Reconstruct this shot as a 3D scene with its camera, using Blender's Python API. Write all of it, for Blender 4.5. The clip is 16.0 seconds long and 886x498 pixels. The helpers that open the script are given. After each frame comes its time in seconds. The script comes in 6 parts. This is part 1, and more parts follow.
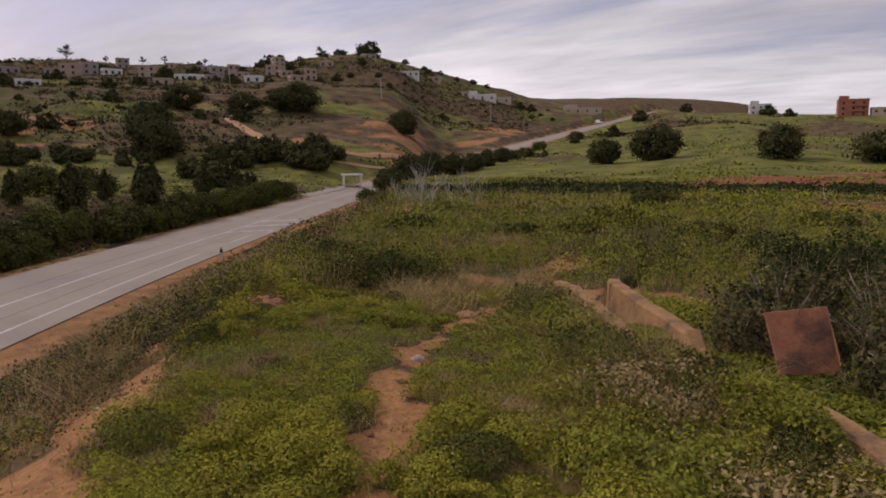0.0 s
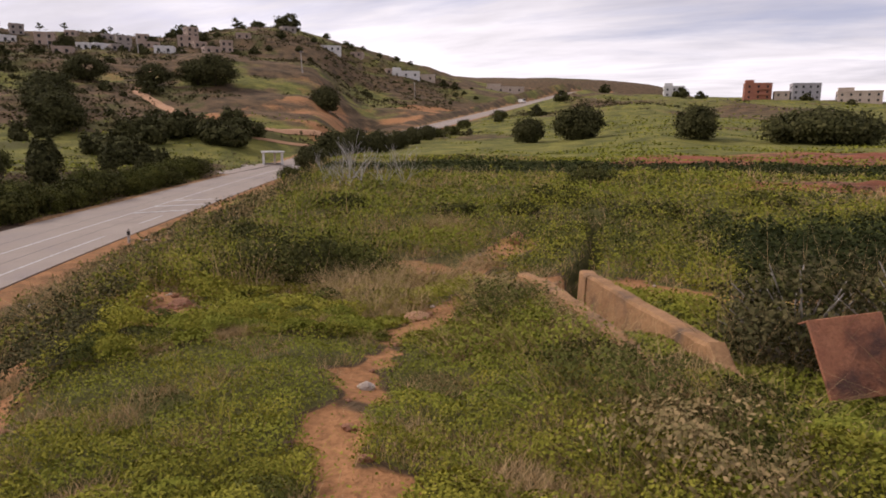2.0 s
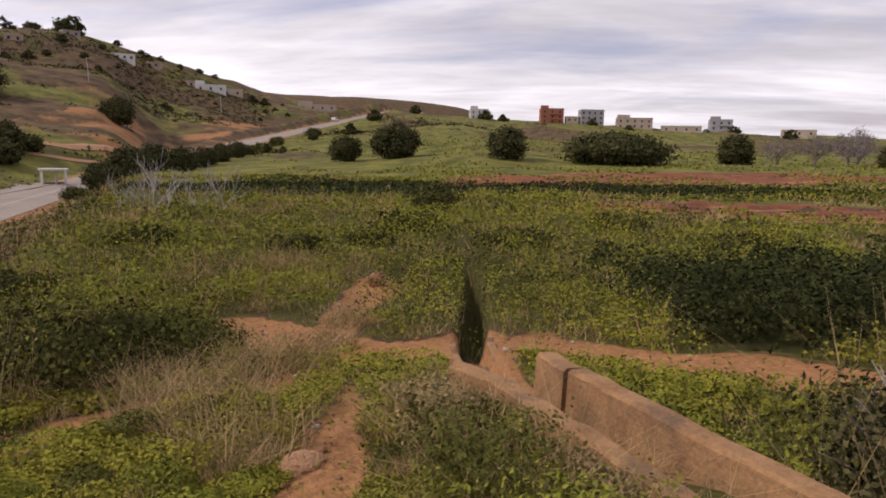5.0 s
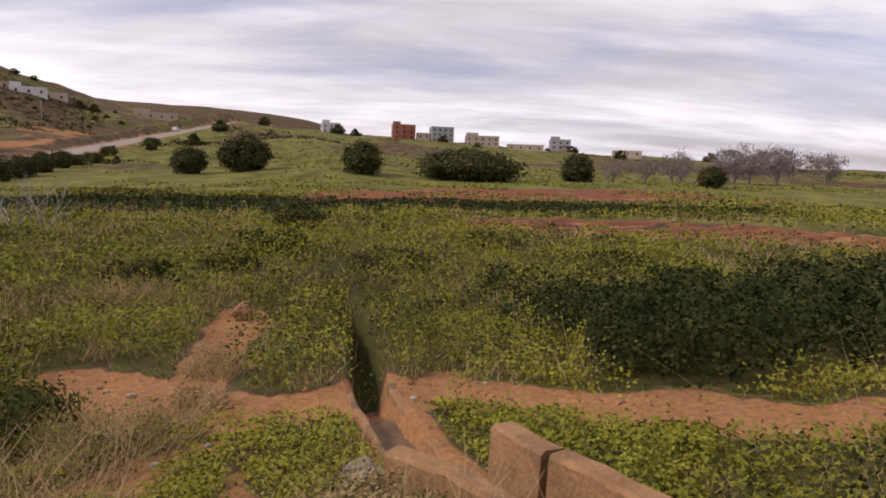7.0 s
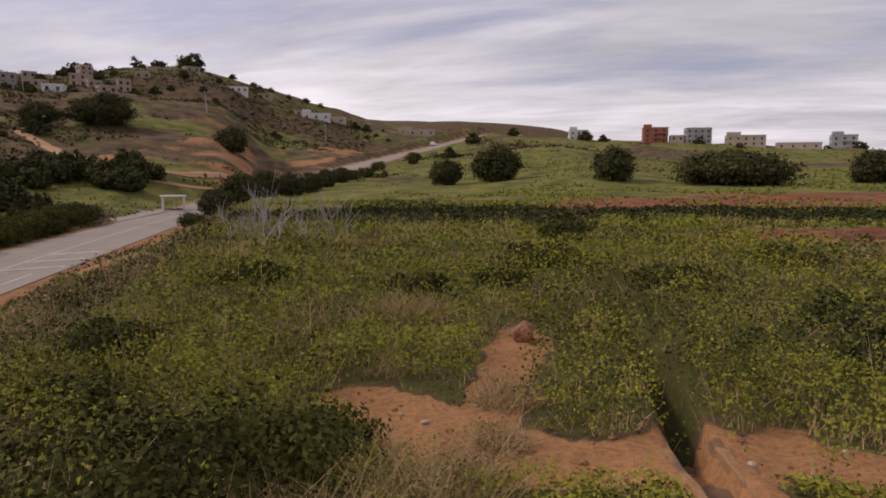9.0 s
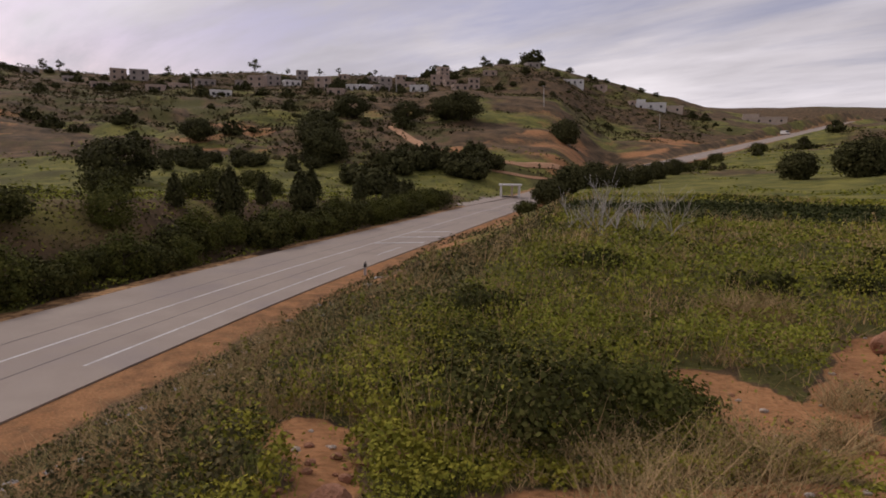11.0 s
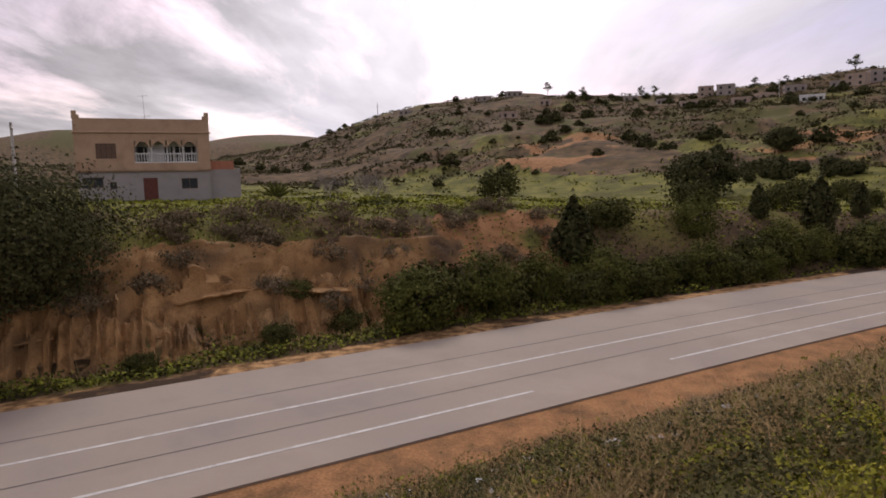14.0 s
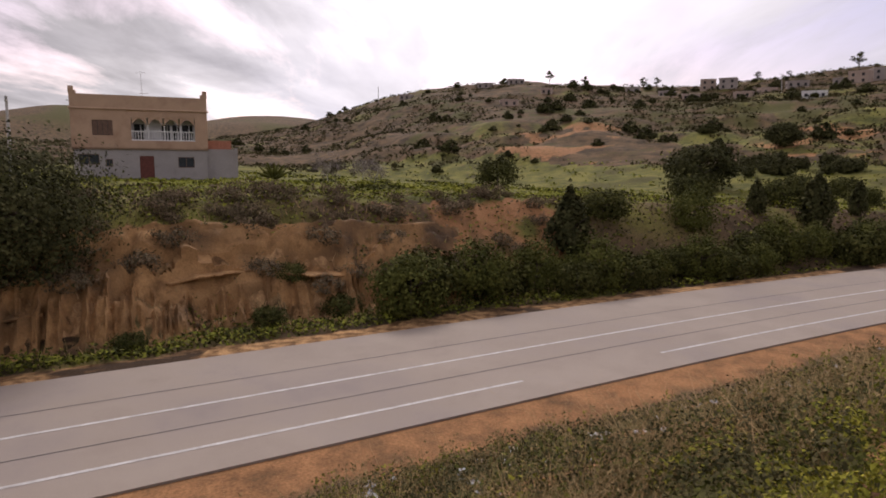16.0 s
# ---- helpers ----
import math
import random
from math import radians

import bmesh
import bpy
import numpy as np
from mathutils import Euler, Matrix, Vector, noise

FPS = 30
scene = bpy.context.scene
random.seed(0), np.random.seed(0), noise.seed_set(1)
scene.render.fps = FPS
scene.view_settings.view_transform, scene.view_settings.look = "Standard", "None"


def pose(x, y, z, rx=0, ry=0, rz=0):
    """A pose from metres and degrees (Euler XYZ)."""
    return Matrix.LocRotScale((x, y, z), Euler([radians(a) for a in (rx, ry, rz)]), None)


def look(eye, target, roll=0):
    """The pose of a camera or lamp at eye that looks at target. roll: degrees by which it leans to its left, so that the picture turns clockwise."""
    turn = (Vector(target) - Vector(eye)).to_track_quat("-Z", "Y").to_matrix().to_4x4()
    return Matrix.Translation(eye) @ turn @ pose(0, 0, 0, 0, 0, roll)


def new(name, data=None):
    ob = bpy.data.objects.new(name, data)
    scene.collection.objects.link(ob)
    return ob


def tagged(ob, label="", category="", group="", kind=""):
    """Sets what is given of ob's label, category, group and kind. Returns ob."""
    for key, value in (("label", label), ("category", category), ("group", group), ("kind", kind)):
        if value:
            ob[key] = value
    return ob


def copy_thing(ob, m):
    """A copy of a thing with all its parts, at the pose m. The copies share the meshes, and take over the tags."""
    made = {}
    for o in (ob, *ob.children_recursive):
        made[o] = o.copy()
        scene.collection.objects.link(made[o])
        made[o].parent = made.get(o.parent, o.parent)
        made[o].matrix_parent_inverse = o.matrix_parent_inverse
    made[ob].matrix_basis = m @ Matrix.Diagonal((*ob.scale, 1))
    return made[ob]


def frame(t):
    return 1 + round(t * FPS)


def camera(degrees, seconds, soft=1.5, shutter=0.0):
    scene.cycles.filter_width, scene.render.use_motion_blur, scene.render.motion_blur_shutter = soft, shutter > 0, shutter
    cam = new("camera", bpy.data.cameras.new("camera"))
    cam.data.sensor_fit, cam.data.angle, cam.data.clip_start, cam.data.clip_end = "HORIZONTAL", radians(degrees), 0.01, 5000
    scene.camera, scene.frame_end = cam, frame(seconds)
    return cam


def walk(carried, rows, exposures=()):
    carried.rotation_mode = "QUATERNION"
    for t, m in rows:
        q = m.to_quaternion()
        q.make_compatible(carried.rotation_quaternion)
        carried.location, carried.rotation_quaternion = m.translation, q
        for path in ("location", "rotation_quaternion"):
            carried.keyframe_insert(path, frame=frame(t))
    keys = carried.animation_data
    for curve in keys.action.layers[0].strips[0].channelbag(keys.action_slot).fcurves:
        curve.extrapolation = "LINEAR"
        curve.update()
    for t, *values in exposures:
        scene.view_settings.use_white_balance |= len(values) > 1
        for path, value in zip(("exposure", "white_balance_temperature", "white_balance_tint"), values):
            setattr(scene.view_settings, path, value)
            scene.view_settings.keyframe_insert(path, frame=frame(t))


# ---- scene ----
cam = camera(68, 16.0, soft=1.8)
# seconds, x, y, z, heading (left of +y), pitch, roll
PATH = [
    (0.0, 0.00, 0.00, 0.00, 0.18, -8.19, 0.00),
    (0.5, -0.02, 0.28, -0.05, -1.67, -8.81, 0.12),
    (1.0, -0.04, 0.61, -0.08, -3.88, -9.40, 0.22),
    (1.5, -0.12, 0.97, -0.08, -5.66, -9.85, 0.41),
    (2.0, -0.21, 1.38, -0.10, -6.50, -10.02, 0.58),
    (2.5, -0.26, 1.88, -0.12, -6.77, -9.92, 0.59),
    (3.0, -0.32, 2.35, -0.13, -6.89, -9.68, 0.64),
    (3.5, -0.34, 2.85, -0.12, -8.03, -9.48, 0.70),
    (4.0, -0.33, 3.37, -0.13, -10.96, -9.21, 0.72),
    (4.5, -0.36, 3.81, -0.10, -15.87, -8.86, 0.61),
    (5.0, -0.40, 4.09, -0.12, -22.60, -8.19, 1.25),
    (5.2, -0.37, 4.20, -0.13, -24.96, -7.93, 1.36),
    (7.3, -0.32, 5.60, -0.12, -35.58, -6.52, 2.12),
    (7.5, -0.32, 5.78, -0.11, -32.81, -6.49, 1.64),
    (8.0, -0.34, 6.14, -0.09, -26.31, -6.26, 1.29),
    (8.5, -0.41, 6.36, -0.085, -20.22, -6.19, 0.98),
    (8.7, -0.43, 6.42, -0.085, -17.72, -6.12, 0.65),
    (10.8, -0.85, 5.40, -0.05, 10.14, -7.35, 1.15),
    (11.0, -0.82, 5.35, -0.02, 13.68, -7.49, 1.03),
    (11.5, -0.85, 5.27, -0.05, 23.00, -7.68, 0.42),
    (12.0, -0.82, 4.98, -0.12, 32.02, -7.45, -0.26),
    (12.5, -0.72, 4.67, -0.13, 41.64, -6.98, -1.01),
    (13.0, -0.60, 4.55, -0.17, 51.42, -6.34, -1.60),
    (13.5, -0.60, 4.55, -0.14, 58.41, -6.06, -1.71),
    (14.0, -0.70, 4.58, -0.08, 61.28, -6.28, -1.29),
    (14.5, -0.75, 4.67, -0.08, 61.50, -6.62, -0.99),
    (15.0, -0.76, 4.74, -0.08, 61.45, -6.90, -0.59),
    (15.5, -0.77, 4.75, -0.09, 61.29, -7.17, -0.15),
    (16.0, -0.77, 4.76, -0.08, 61.05, -7.46, 0.32),
]


def eye_pose(x, y, z, heading, pitch, roll):
    """Camera pose; positive roll leans the camera to its left."""
    return pose(x, y, z, 0, 0, heading) @ pose(0, 0, 0, 90 + pitch, 0, 0) @ pose(0, 0, 0, 0, 0, roll)


# seconds, stops, kelvin, tint
LIGHTING = [(0.0, -0.14, 6680, 15), (0.5, 0.26, 6680, 15), (1.0, 0.36, 6680, 15), (2.0, 0.36, 6680, 15), (2.6, 0.12, 6680, 15), (3.5, 0.16, 6680, 15), (5.0, 0.26, 6680, 15), (7.5, 0.24, 6680, 15), (8.5, 0.04, 6680, 15), (11.0, -0.22, 6680, 15), (12.5, -0.22, 6680, 15), (14.5, 0.16, 6680, 15), (16.0, 0.2, 6680, 15)]
walk(cam, [(row[0], eye_pose(*row[1:])) for row in PATH], LIGHTING)


# ---------------------------------------------------------------- light
world = bpy.data.worlds.new("sky")
scene.world = world
world.use_nodes = True


def build_sky(tree):
    n, link = tree.nodes, tree.links
    n.clear()
    out = n.new("ShaderNodeOutputWorld")
    sky = n.new("ShaderNodeTexSky")
    sky.sky_type, sky.sun_disc = "NISHITA", False
    sky.sun_elevation, sky.sun_rotation = radians(38), radians(-72)
    sky.air_density, sky.dust_density, sky.ozone_density = 1.0, 2.2, 2.0
    clear = n.new("ShaderNodeBackground")
    clear.inputs[1].default_value = 0.11
    veil = n.new("ShaderNodeMix")
    veil.data_type, veil.blend_type = "RGBA", "MULTIPLY"
    veil.inputs[0].default_value, veil.inputs[7].default_value = 1.0, (1.2, 0.97, 1.07, 1)
    link.new(sky.outputs[0], veil.inputs[6])
    link.new(veil.outputs[2], clear.inputs[0])
    co = n.new("ShaderNodeTexCoord")
    # cloud sheets: project the direction onto a high flat layer
    sep = n.new("ShaderNodeSeparateXYZ")
    link.new(co.outputs["Generated"], sep.inputs[0])

    def math(op, a, b):
        m = n.new("ShaderNodeMath")
        m.operation = op
        for k, v in ((0, a), (1, b)):
            if isinstance(v, (int, float)):
                m.inputs[k].default_value = v
            else:
                link.new(v, m.inputs[k])
        return m.outputs[0]
    up = math("ADD", math("MAXIMUM", sep.outputs[2], 0.0), 0.13)
    px, py = math("DIVIDE", sep.outputs[0], up), math("DIVIDE", sep.outputs[1], up)
    lay = n.new("ShaderNodeCombineXYZ")
    link.new(px, lay.inputs[0]), link.new(py, lay.inputs[1])

    def puffs(scale, detail, rough, shift):
        mp = n.new("ShaderNodeMapping")
        turn = n.new("ShaderNodeMapping")
        turn.inputs[2].default_value = (0, 0, radians(120))
        link.new(lay.outputs[0], turn.inputs[0])
        mp.inputs[1].default_value = (shift, shift * 0.7, 0)
        mp.inputs[3].default_value = (scale, scale * 0.36, 1)
        link.new(turn.outputs[0], mp.inputs[0])
        t = n.new("ShaderNodeTexNoise")
        t.inputs["Scale"].default_value = 1.0
        t.inputs["Detail"].default_value = detail
        t.inputs["Roughness"].default_value = rough
        t.inputs["Distortion"].default_value = 0.35
        link.new(mp.outputs[0], t.inputs["Vector"])
        return t.outputs["Fac"]
    big, fine = puffs(0.55, 5, 0.55, 3.1), puffs(1.3, 7, 0.6, 7.7)
    # grey bases
    ramp = n.new("ShaderNodeValToRGB")
    ramp.color_ramp.elements[0].position, ramp.color_ramp.elements[0].color = 0.38, (0.98, 0.95, 1.0, 1)
    ramp.color_ramp.elements[1].position, ramp.color_ramp.elements[1].color = 0.60, (0.55, 0.54, 0.60, 1)
    link.new(big, ramp.inputs[0])
    # brighter towards the veiled sun
    dot = n.new("ShaderNodeVectorMath")
    dot.operation = "DOT_PRODUCT"
    link.new(co.outputs["Generated"], dot.inputs[0])
    dot.inputs[1].default_value = (-0.86, 0.35, 0.36)
    glow = math("MULTIPLY", math("POWER", math("MAXIMUM", dot.outputs["Value"], 0.0), 2.4), 0.26)
    cloud = n.new("ShaderNodeBackground")
    link.new(ramp.outputs[0], cloud.inputs[0])
    # a heavy grey bank low in the west
    west = n.new("ShaderNodeVectorMath")
    west.operation = "DOT_PRODUCT"
    link.new(co.outputs["Generated"], west.inputs[0])
    west.inputs[1].default_value = (-0.955, -0.10, 0.28)
    heavy = n.new("ShaderNodeMapRange")
    heavy.interpolation_type = "SMOOTHSTEP"
    heavy.inputs[1].default_value, heavy.inputs[2].default_value = 0.91, 1.0
    heavy.inputs[3].default_value, heavy.inputs[4].default_value = 0.0, 0.62
    link.new(math("ADD", west.outputs["Value"], math("MULTIPLY", math("SUBTRACT", fine, 0.5), 0.16)), heavy.inputs[0])
    billow = math("MULTIPLY", math("SUBTRACT", puffs(2.6, 8, 0.62, 1.3), 0.5), 0.55)
    link.new(math("SUBTRACT", math("ADD", math("ADD", glow, billow), 0.93), heavy.outputs[0]), cloud.inputs[1])
    cover = n.new("ShaderNodeMapRange")
    cover.inputs[1].default_value, cover.inputs[2].default_value = 0.36, 0.54
    cover.inputs[3].default_value, cover.inputs[4].default_value = 0.34, 1.0
    link.new(fine, cover.inputs[0])
    mix = n.new("ShaderNodeMixShader")
    link.new(cover.outputs[0], mix.inputs[0])
    link.new(clear.outputs[0], mix.inputs[1])
    link.new(cloud.outputs[0], mix.inputs[2])
    link.new(mix.outputs[0], out.inputs[0])


build_sky(world.node_tree)
sun = new("sun", bpy.data.lights.new("sun", "SUN"))
sun.data.energy, sun.data.angle, sun.data.color = 1.8, radians(12), (1.0, 0.95, 0.88)
sun.matrix_world = look((0, 0, 0), (0.86 * 0.78, -0.36 * 0.78, -0.62))


# ---------------------------------------------------------------- materials
def material(name, base, dark=None, scale=4.0, rough=0.9, bump=0.25, fine=40.0, island=0.0, each=0.0, metal=0.0, stain=None, stain_scale=0.7):
    """Two-scale procedural surface: broad stains and fine grain, with relief."""
    m = bpy.data.materials.new(name)
    m.use_nodes = True
    n, link = m.node_tree.nodes, m.node_tree.links
    b = n["Principled BSDF"]
    b.inputs["Roughness"].default_value, b.inputs["Metallic"].default_value = rough, metal
    b.inputs["Specular IOR Level"].default_value = 0.25
    dark = dark or tuple(c * 0.6 for c in base)
    co = n.new("ShaderNodeNewGeometry")

    def tex(s, detail=5):
        t = n.new("ShaderNodeTexNoise")
        t.inputs["Scale"].default_value, t.inputs["Detail"].default_value = s, detail
        t.inputs["Roughness"].default_value = 0.6
        link.new(co.outputs["Position"], t.inputs["Vector"])
        return t.outputs["Fac"]

    def mixed(fac, a, c, kind="MIX"):
        x = n.new("ShaderNodeMix")
        x.data_type, x.blend_type = "RGBA", kind
        for sock, v in ((x.inputs[0], fac), (x.inputs[6], a), (x.inputs[7], c)):
            if isinstance(v, tuple):
                sock.default_value = (*v, 1)
            elif isinstance(v, float):
                sock.default_value = v
            else:
                link.new(v, sock)
        return x.outputs[2]

    def spread(fac, lo, hi):
        r = n.new("ShaderNodeMapRange")
        r.inputs[1].default_value, r.inputs[2].default_value = lo, hi
        link.new(fac, r.inputs[0])
        return r.outputs[0]
    col = mixed(spread(tex(scale), 0.3, 0.7), dark, base)
    if stain:
        col = mixed(spread(tex(stain_scale, 6), 0.5, 0.68), col, stain)
    if fine:
        grain = spread(tex(fine, 3), 0.2, 0.8)
        g = n.new("ShaderNodeCombineColor")
        mr = n.new("ShaderNodeMapRange")
        mr.inputs[3].default_value, mr.inputs[4].default_value = 0.72, 1.2
        link.new(grain, mr.inputs[0])
        for k in range(3):
            link.new(mr.outputs[0], g.inputs[k])
        col = mixed(1.0, col, g.outputs[0], "MULTIPLY")
        bp = n.new("ShaderNodeBump")
        bp.inputs["Strength"].default_value, bp.inputs["Distance"].default_value = bump, 0.03
        link.new(grain, bp.inputs["Height"])
        link.new(bp.outputs[0], b.inputs["Normal"])
    if island or each:
        if island:
            src = co.outputs["Random Per Island"]
        else:
            src = n.new("ShaderNodeObjectInfo").outputs["Random"]
        hs = n.new("ShaderNodeHueSaturation")
        vr = n.new("ShaderNodeMapRange")
        amt = island or each
        vr.inputs[3].default_value, vr.inputs[4].default_value = 1 - amt, 1 + amt
        link.new(src, vr.inputs[0])
        hr = n.new("ShaderNodeMapRange")
        hr.inputs[3].default_value, hr.inputs[4].default_value = 0.5 + 0.03 * amt, 0.5 - 0.03 * amt
        link.new(src, hr.inputs[0])
        link.new(hr.outputs[0], hs.inputs["Hue"])
        link.new(vr.outputs[0], hs.inputs["Value"])
        link.new(col, hs.inputs["Color"])
        col = hs.outputs[0]
    link.new(col, b.inputs["Base Color"])
    return m


def leafy(name, base, dark, island=0.3, scale=0.9, up=0.45):
    """Leaves: soft, mostly sky-facing shading and patches of two tones."""
    m = material(name, base, dark, scale=scale, rough=0.75, fine=0, island=island)
    n, link = m.node_tree.nodes, m.node_tree.links
    b = n["Principled BSDF"]
    geo = n.new("ShaderNodeNewGeometry")
    add = n.new("ShaderNodeVectorMath")
    add.operation = "ADD"
    add.inputs[1].default_value = (0, 0, up)
    unit = n.new("ShaderNodeVectorMath")
    unit.operation = "NORMALIZE"
    link.new(geo.outputs["Normal"], add.inputs[0])
    link.new(add.outputs[0], unit.inputs[0])
    link.new(unit.outputs[0], b.inputs["Normal"])
    b.inputs["Specular IOR Level"].default_value = 0.05
    b.inputs["Roughness"].default_value = 0.9
    return m


M = {
    "asphalt": material("worn asphalt", (0.335, 0.275, 0.228), (0.275, 0.222, 0.185), scale=0.5, rough=0.85, fine=60, bump=0.15, stain=(0.25, 0.205, 0.185), stain_scale=0.25),
    "seam": material("bitumen seam", (0.09, 0.08, 0.08), rough=0.8, fine=30),
    "paint": material("worn road paint", (0.62, 0.60, 0.58), (0.42, 0.39, 0.37), scale=3, rough=0.7, fine=30, stain=(0.32, 0.29, 0.27), stain_scale=2),
    "concrete": material("earth-stained concrete", (0.37, 0.205, 0.098), (0.23, 0.122, 0.056), scale=3.5, fine=30, bump=0.35, stain=(0.12, 0.078, 0.052), stain_scale=2.2),
    "rubble": material("pale broken concrete", (0.42, 0.36, 0.31), (0.22, 0.17, 0.14), scale=9, fine=60, bump=0.7),
    "orange": material("orange rusted edge", (0.46, 0.25, 0.13), (0.34, 0.16, 0.08), scale=6, rough=0.75, fine=50),
    "rust": material("rusted sheet", (0.36, 0.150, 0.080), (0.25, 0.095, 0.052), scale=5, rough=0.75, fine=50, stain=(0.10, 0.05, 0.038), stain_scale=3.5),
    "render": material("tan lime render", (0.46, 0.305, 0.205), (0.40, 0.26, 0.175), scale=0.8, fine=25, bump=0.1, stain=(0.34, 0.21, 0.14), stain_scale=0.5),
    "cement": material("raw cement render", (0.36, 0.32, 0.30), (0.29, 0.26, 0.245), scale=0.9, fine=20, bump=0.15, stain=(0.25, 0.22, 0.21), stain_scale=0.45),
    "white": material("white paint", (0.70, 0.67, 0.65), (0.60, 0.57, 0.55), scale=1.0, fine=10, bump=0.05),
    "cream": material("cream render", (0.52, 0.42, 0.34), (0.44, 0.35, 0.285), scale=0.3, fine=5, bump=0.05),
    "grey": material("grey render", (0.42, 0.40, 0.41), (0.34, 0.32, 0.33), scale=0.3, fine=5, bump=0.05),
    "brick": material("brick-red render", (0.40, 0.16, 0.10), (0.32, 0.13, 0.09), scale=0.3, fine=5, bump=0.05),
    # near-black fill, the darkness of unlit rooms put into the colour
    "gap": material("opening painted dark", (0.03, 0.028, 0.028), rough=0.6, fine=0),
    "plaster": material("dusty tan plaster", (0.44, 0.33, 0.265), (0.34, 0.255, 0.205), scale=0.3, fine=5, bump=0.05),
    "drab": material("drab cement", (0.36, 0.30, 0.265), (0.28, 0.235, 0.21), scale=0.3, fine=5, bump=0.05),
    "door": material("red-brown painted door", (0.16, 0.05, 0.035), rough=0.6, fine=20, bump=0.1),
    "shutter": material("brown shutter", (0.17, 0.10, 0.07), rough=0.6, fine=20, bump=0.1),
    "post": material("weathered post", (0.55, 0.5, 0.47), rough=0.8, fine=30),
    "black": material("black band", (0.03, 0.03, 0.03), rough=0.7, fine=0),
    "bark": material("rough bark", (0.10, 0.075, 0.055), (0.055, 0.04, 0.03), scale=8, fine=30, bump=0.6),
    "twig": material("mauve-grey bare twigs", (0.25, 0.205, 0.19), (0.16, 0.13, 0.12), scale=3, fine=20),
    "bare": material("bleached bare wood", (0.50, 0.46, 0.42), (0.28, 0.25, 0.22), scale=8, fine=30),
    "rock": material("red rock", (0.40, 0.20, 0.12), (0.26, 0.12, 0.07), scale=6, fine=40, bump=0.8),
    "stone": material("pale stone", (0.55, 0.47, 0.40), (0.38, 0.30, 0.24), scale=9, fine=40, bump=0.6),
    "litter": material("pale litter", (0.62, 0.62, 0.64), rough=0.5, fine=0, each=0.25),
    "glass": material("dark window glass", (0.04, 0.045, 0.05), rough=0.15, fine=0),
    "tyre": material("tyre rubber", (0.02, 0.02, 0.02), rough=0.9, fine=0),
    "clover": leafy("low clover leaves", (0.262, 0.238, 0.033), (0.135, 0.132, 0.020), 0.40, 1.1, up=0.2),
    "meadow": leafy("meadow herbs", (0.272, 0.254, 0.033), (0.172, 0.170, 0.025), 0.25, 0.5, up=0.3),
    "fresh": leafy("fresh green herbs", (0.220, 0.220, 0.031), (0.130, 0.138, 0.022), 0.26, 0.8, up=0.3),
    "dark": leafy("dark green shrub leaves", (0.080, 0.079, 0.022), (0.036, 0.038, 0.011), 0.5, up=0.1),
    "mallow": leafy("grey-green mallow leaves", (0.104, 0.104, 0.024), (0.052, 0.057, 0.014), 0.36, up=0.15),
    "crown": leafy("evergreen crown leaves", (0.072, 0.069, 0.026), (0.036, 0.037, 0.014), 0.5, 0.6, up=0.2),
    "dry": leafy("dry stalks", (0.43, 0.305, 0.15), (0.25, 0.17, 0.08), 0.45),
    "straw": leafy("withered olive grass", (0.30, 0.22, 0.10), (0.15, 0.115, 0.05), 0.45, 2.5),
    "bramble": leafy("dry bramble and dark leaves", (0.092, 0.080, 0.034), (0.042, 0.040, 0.017), 0.6, up=0.2),
    "heath": leafy("brown heath twigs", (0.185, 0.135, 0.080), (0.085, 0.065, 0.036), 0.5, 1.2, up=0.4),
    "crop": leafy("dark bluish-green crop leaves", (0.052, 0.060, 0.019), (0.022, 0.027, 0.009), 0.5, 1.2, up=0.1),
    "scrub": leafy("hill scrub", (0.085, 0.071, 0.030), (0.045, 0.040, 0.017), 0.5, 0.05),
    "plough": material("ploughed red earth", (0.265, 0.082, 0.036), (0.150, 0.046, 0.022), scale=0.6, fine=6, bump=0.8, stain=(0.085, 0.045, 0.028), stain_scale=0.35),
    "mud": material("damp channel mud", (0.20, 0.115, 0.06), (0.11, 0.062, 0.034), scale=3, rough=0.6, fine=25, bump=0.3),
    "cut": material("rain-cut earth", (0.46, 0.255, 0.105), (0.20, 0.105, 0.043), scale=1.6, fine=12, bump=0.7, stain=(0.085, 0.050, 0.026), stain_scale=0.4),
    "sand": material("sandy red earth", (0.48, 0.28, 0.16), (0.36, 0.19, 0.10), scale=5, fine=40, bump=0.6),
    "flower": leafy("yellow flowers", (0.55, 0.45, 0.05), (0.45, 0.36, 0.05), 0.2),
}


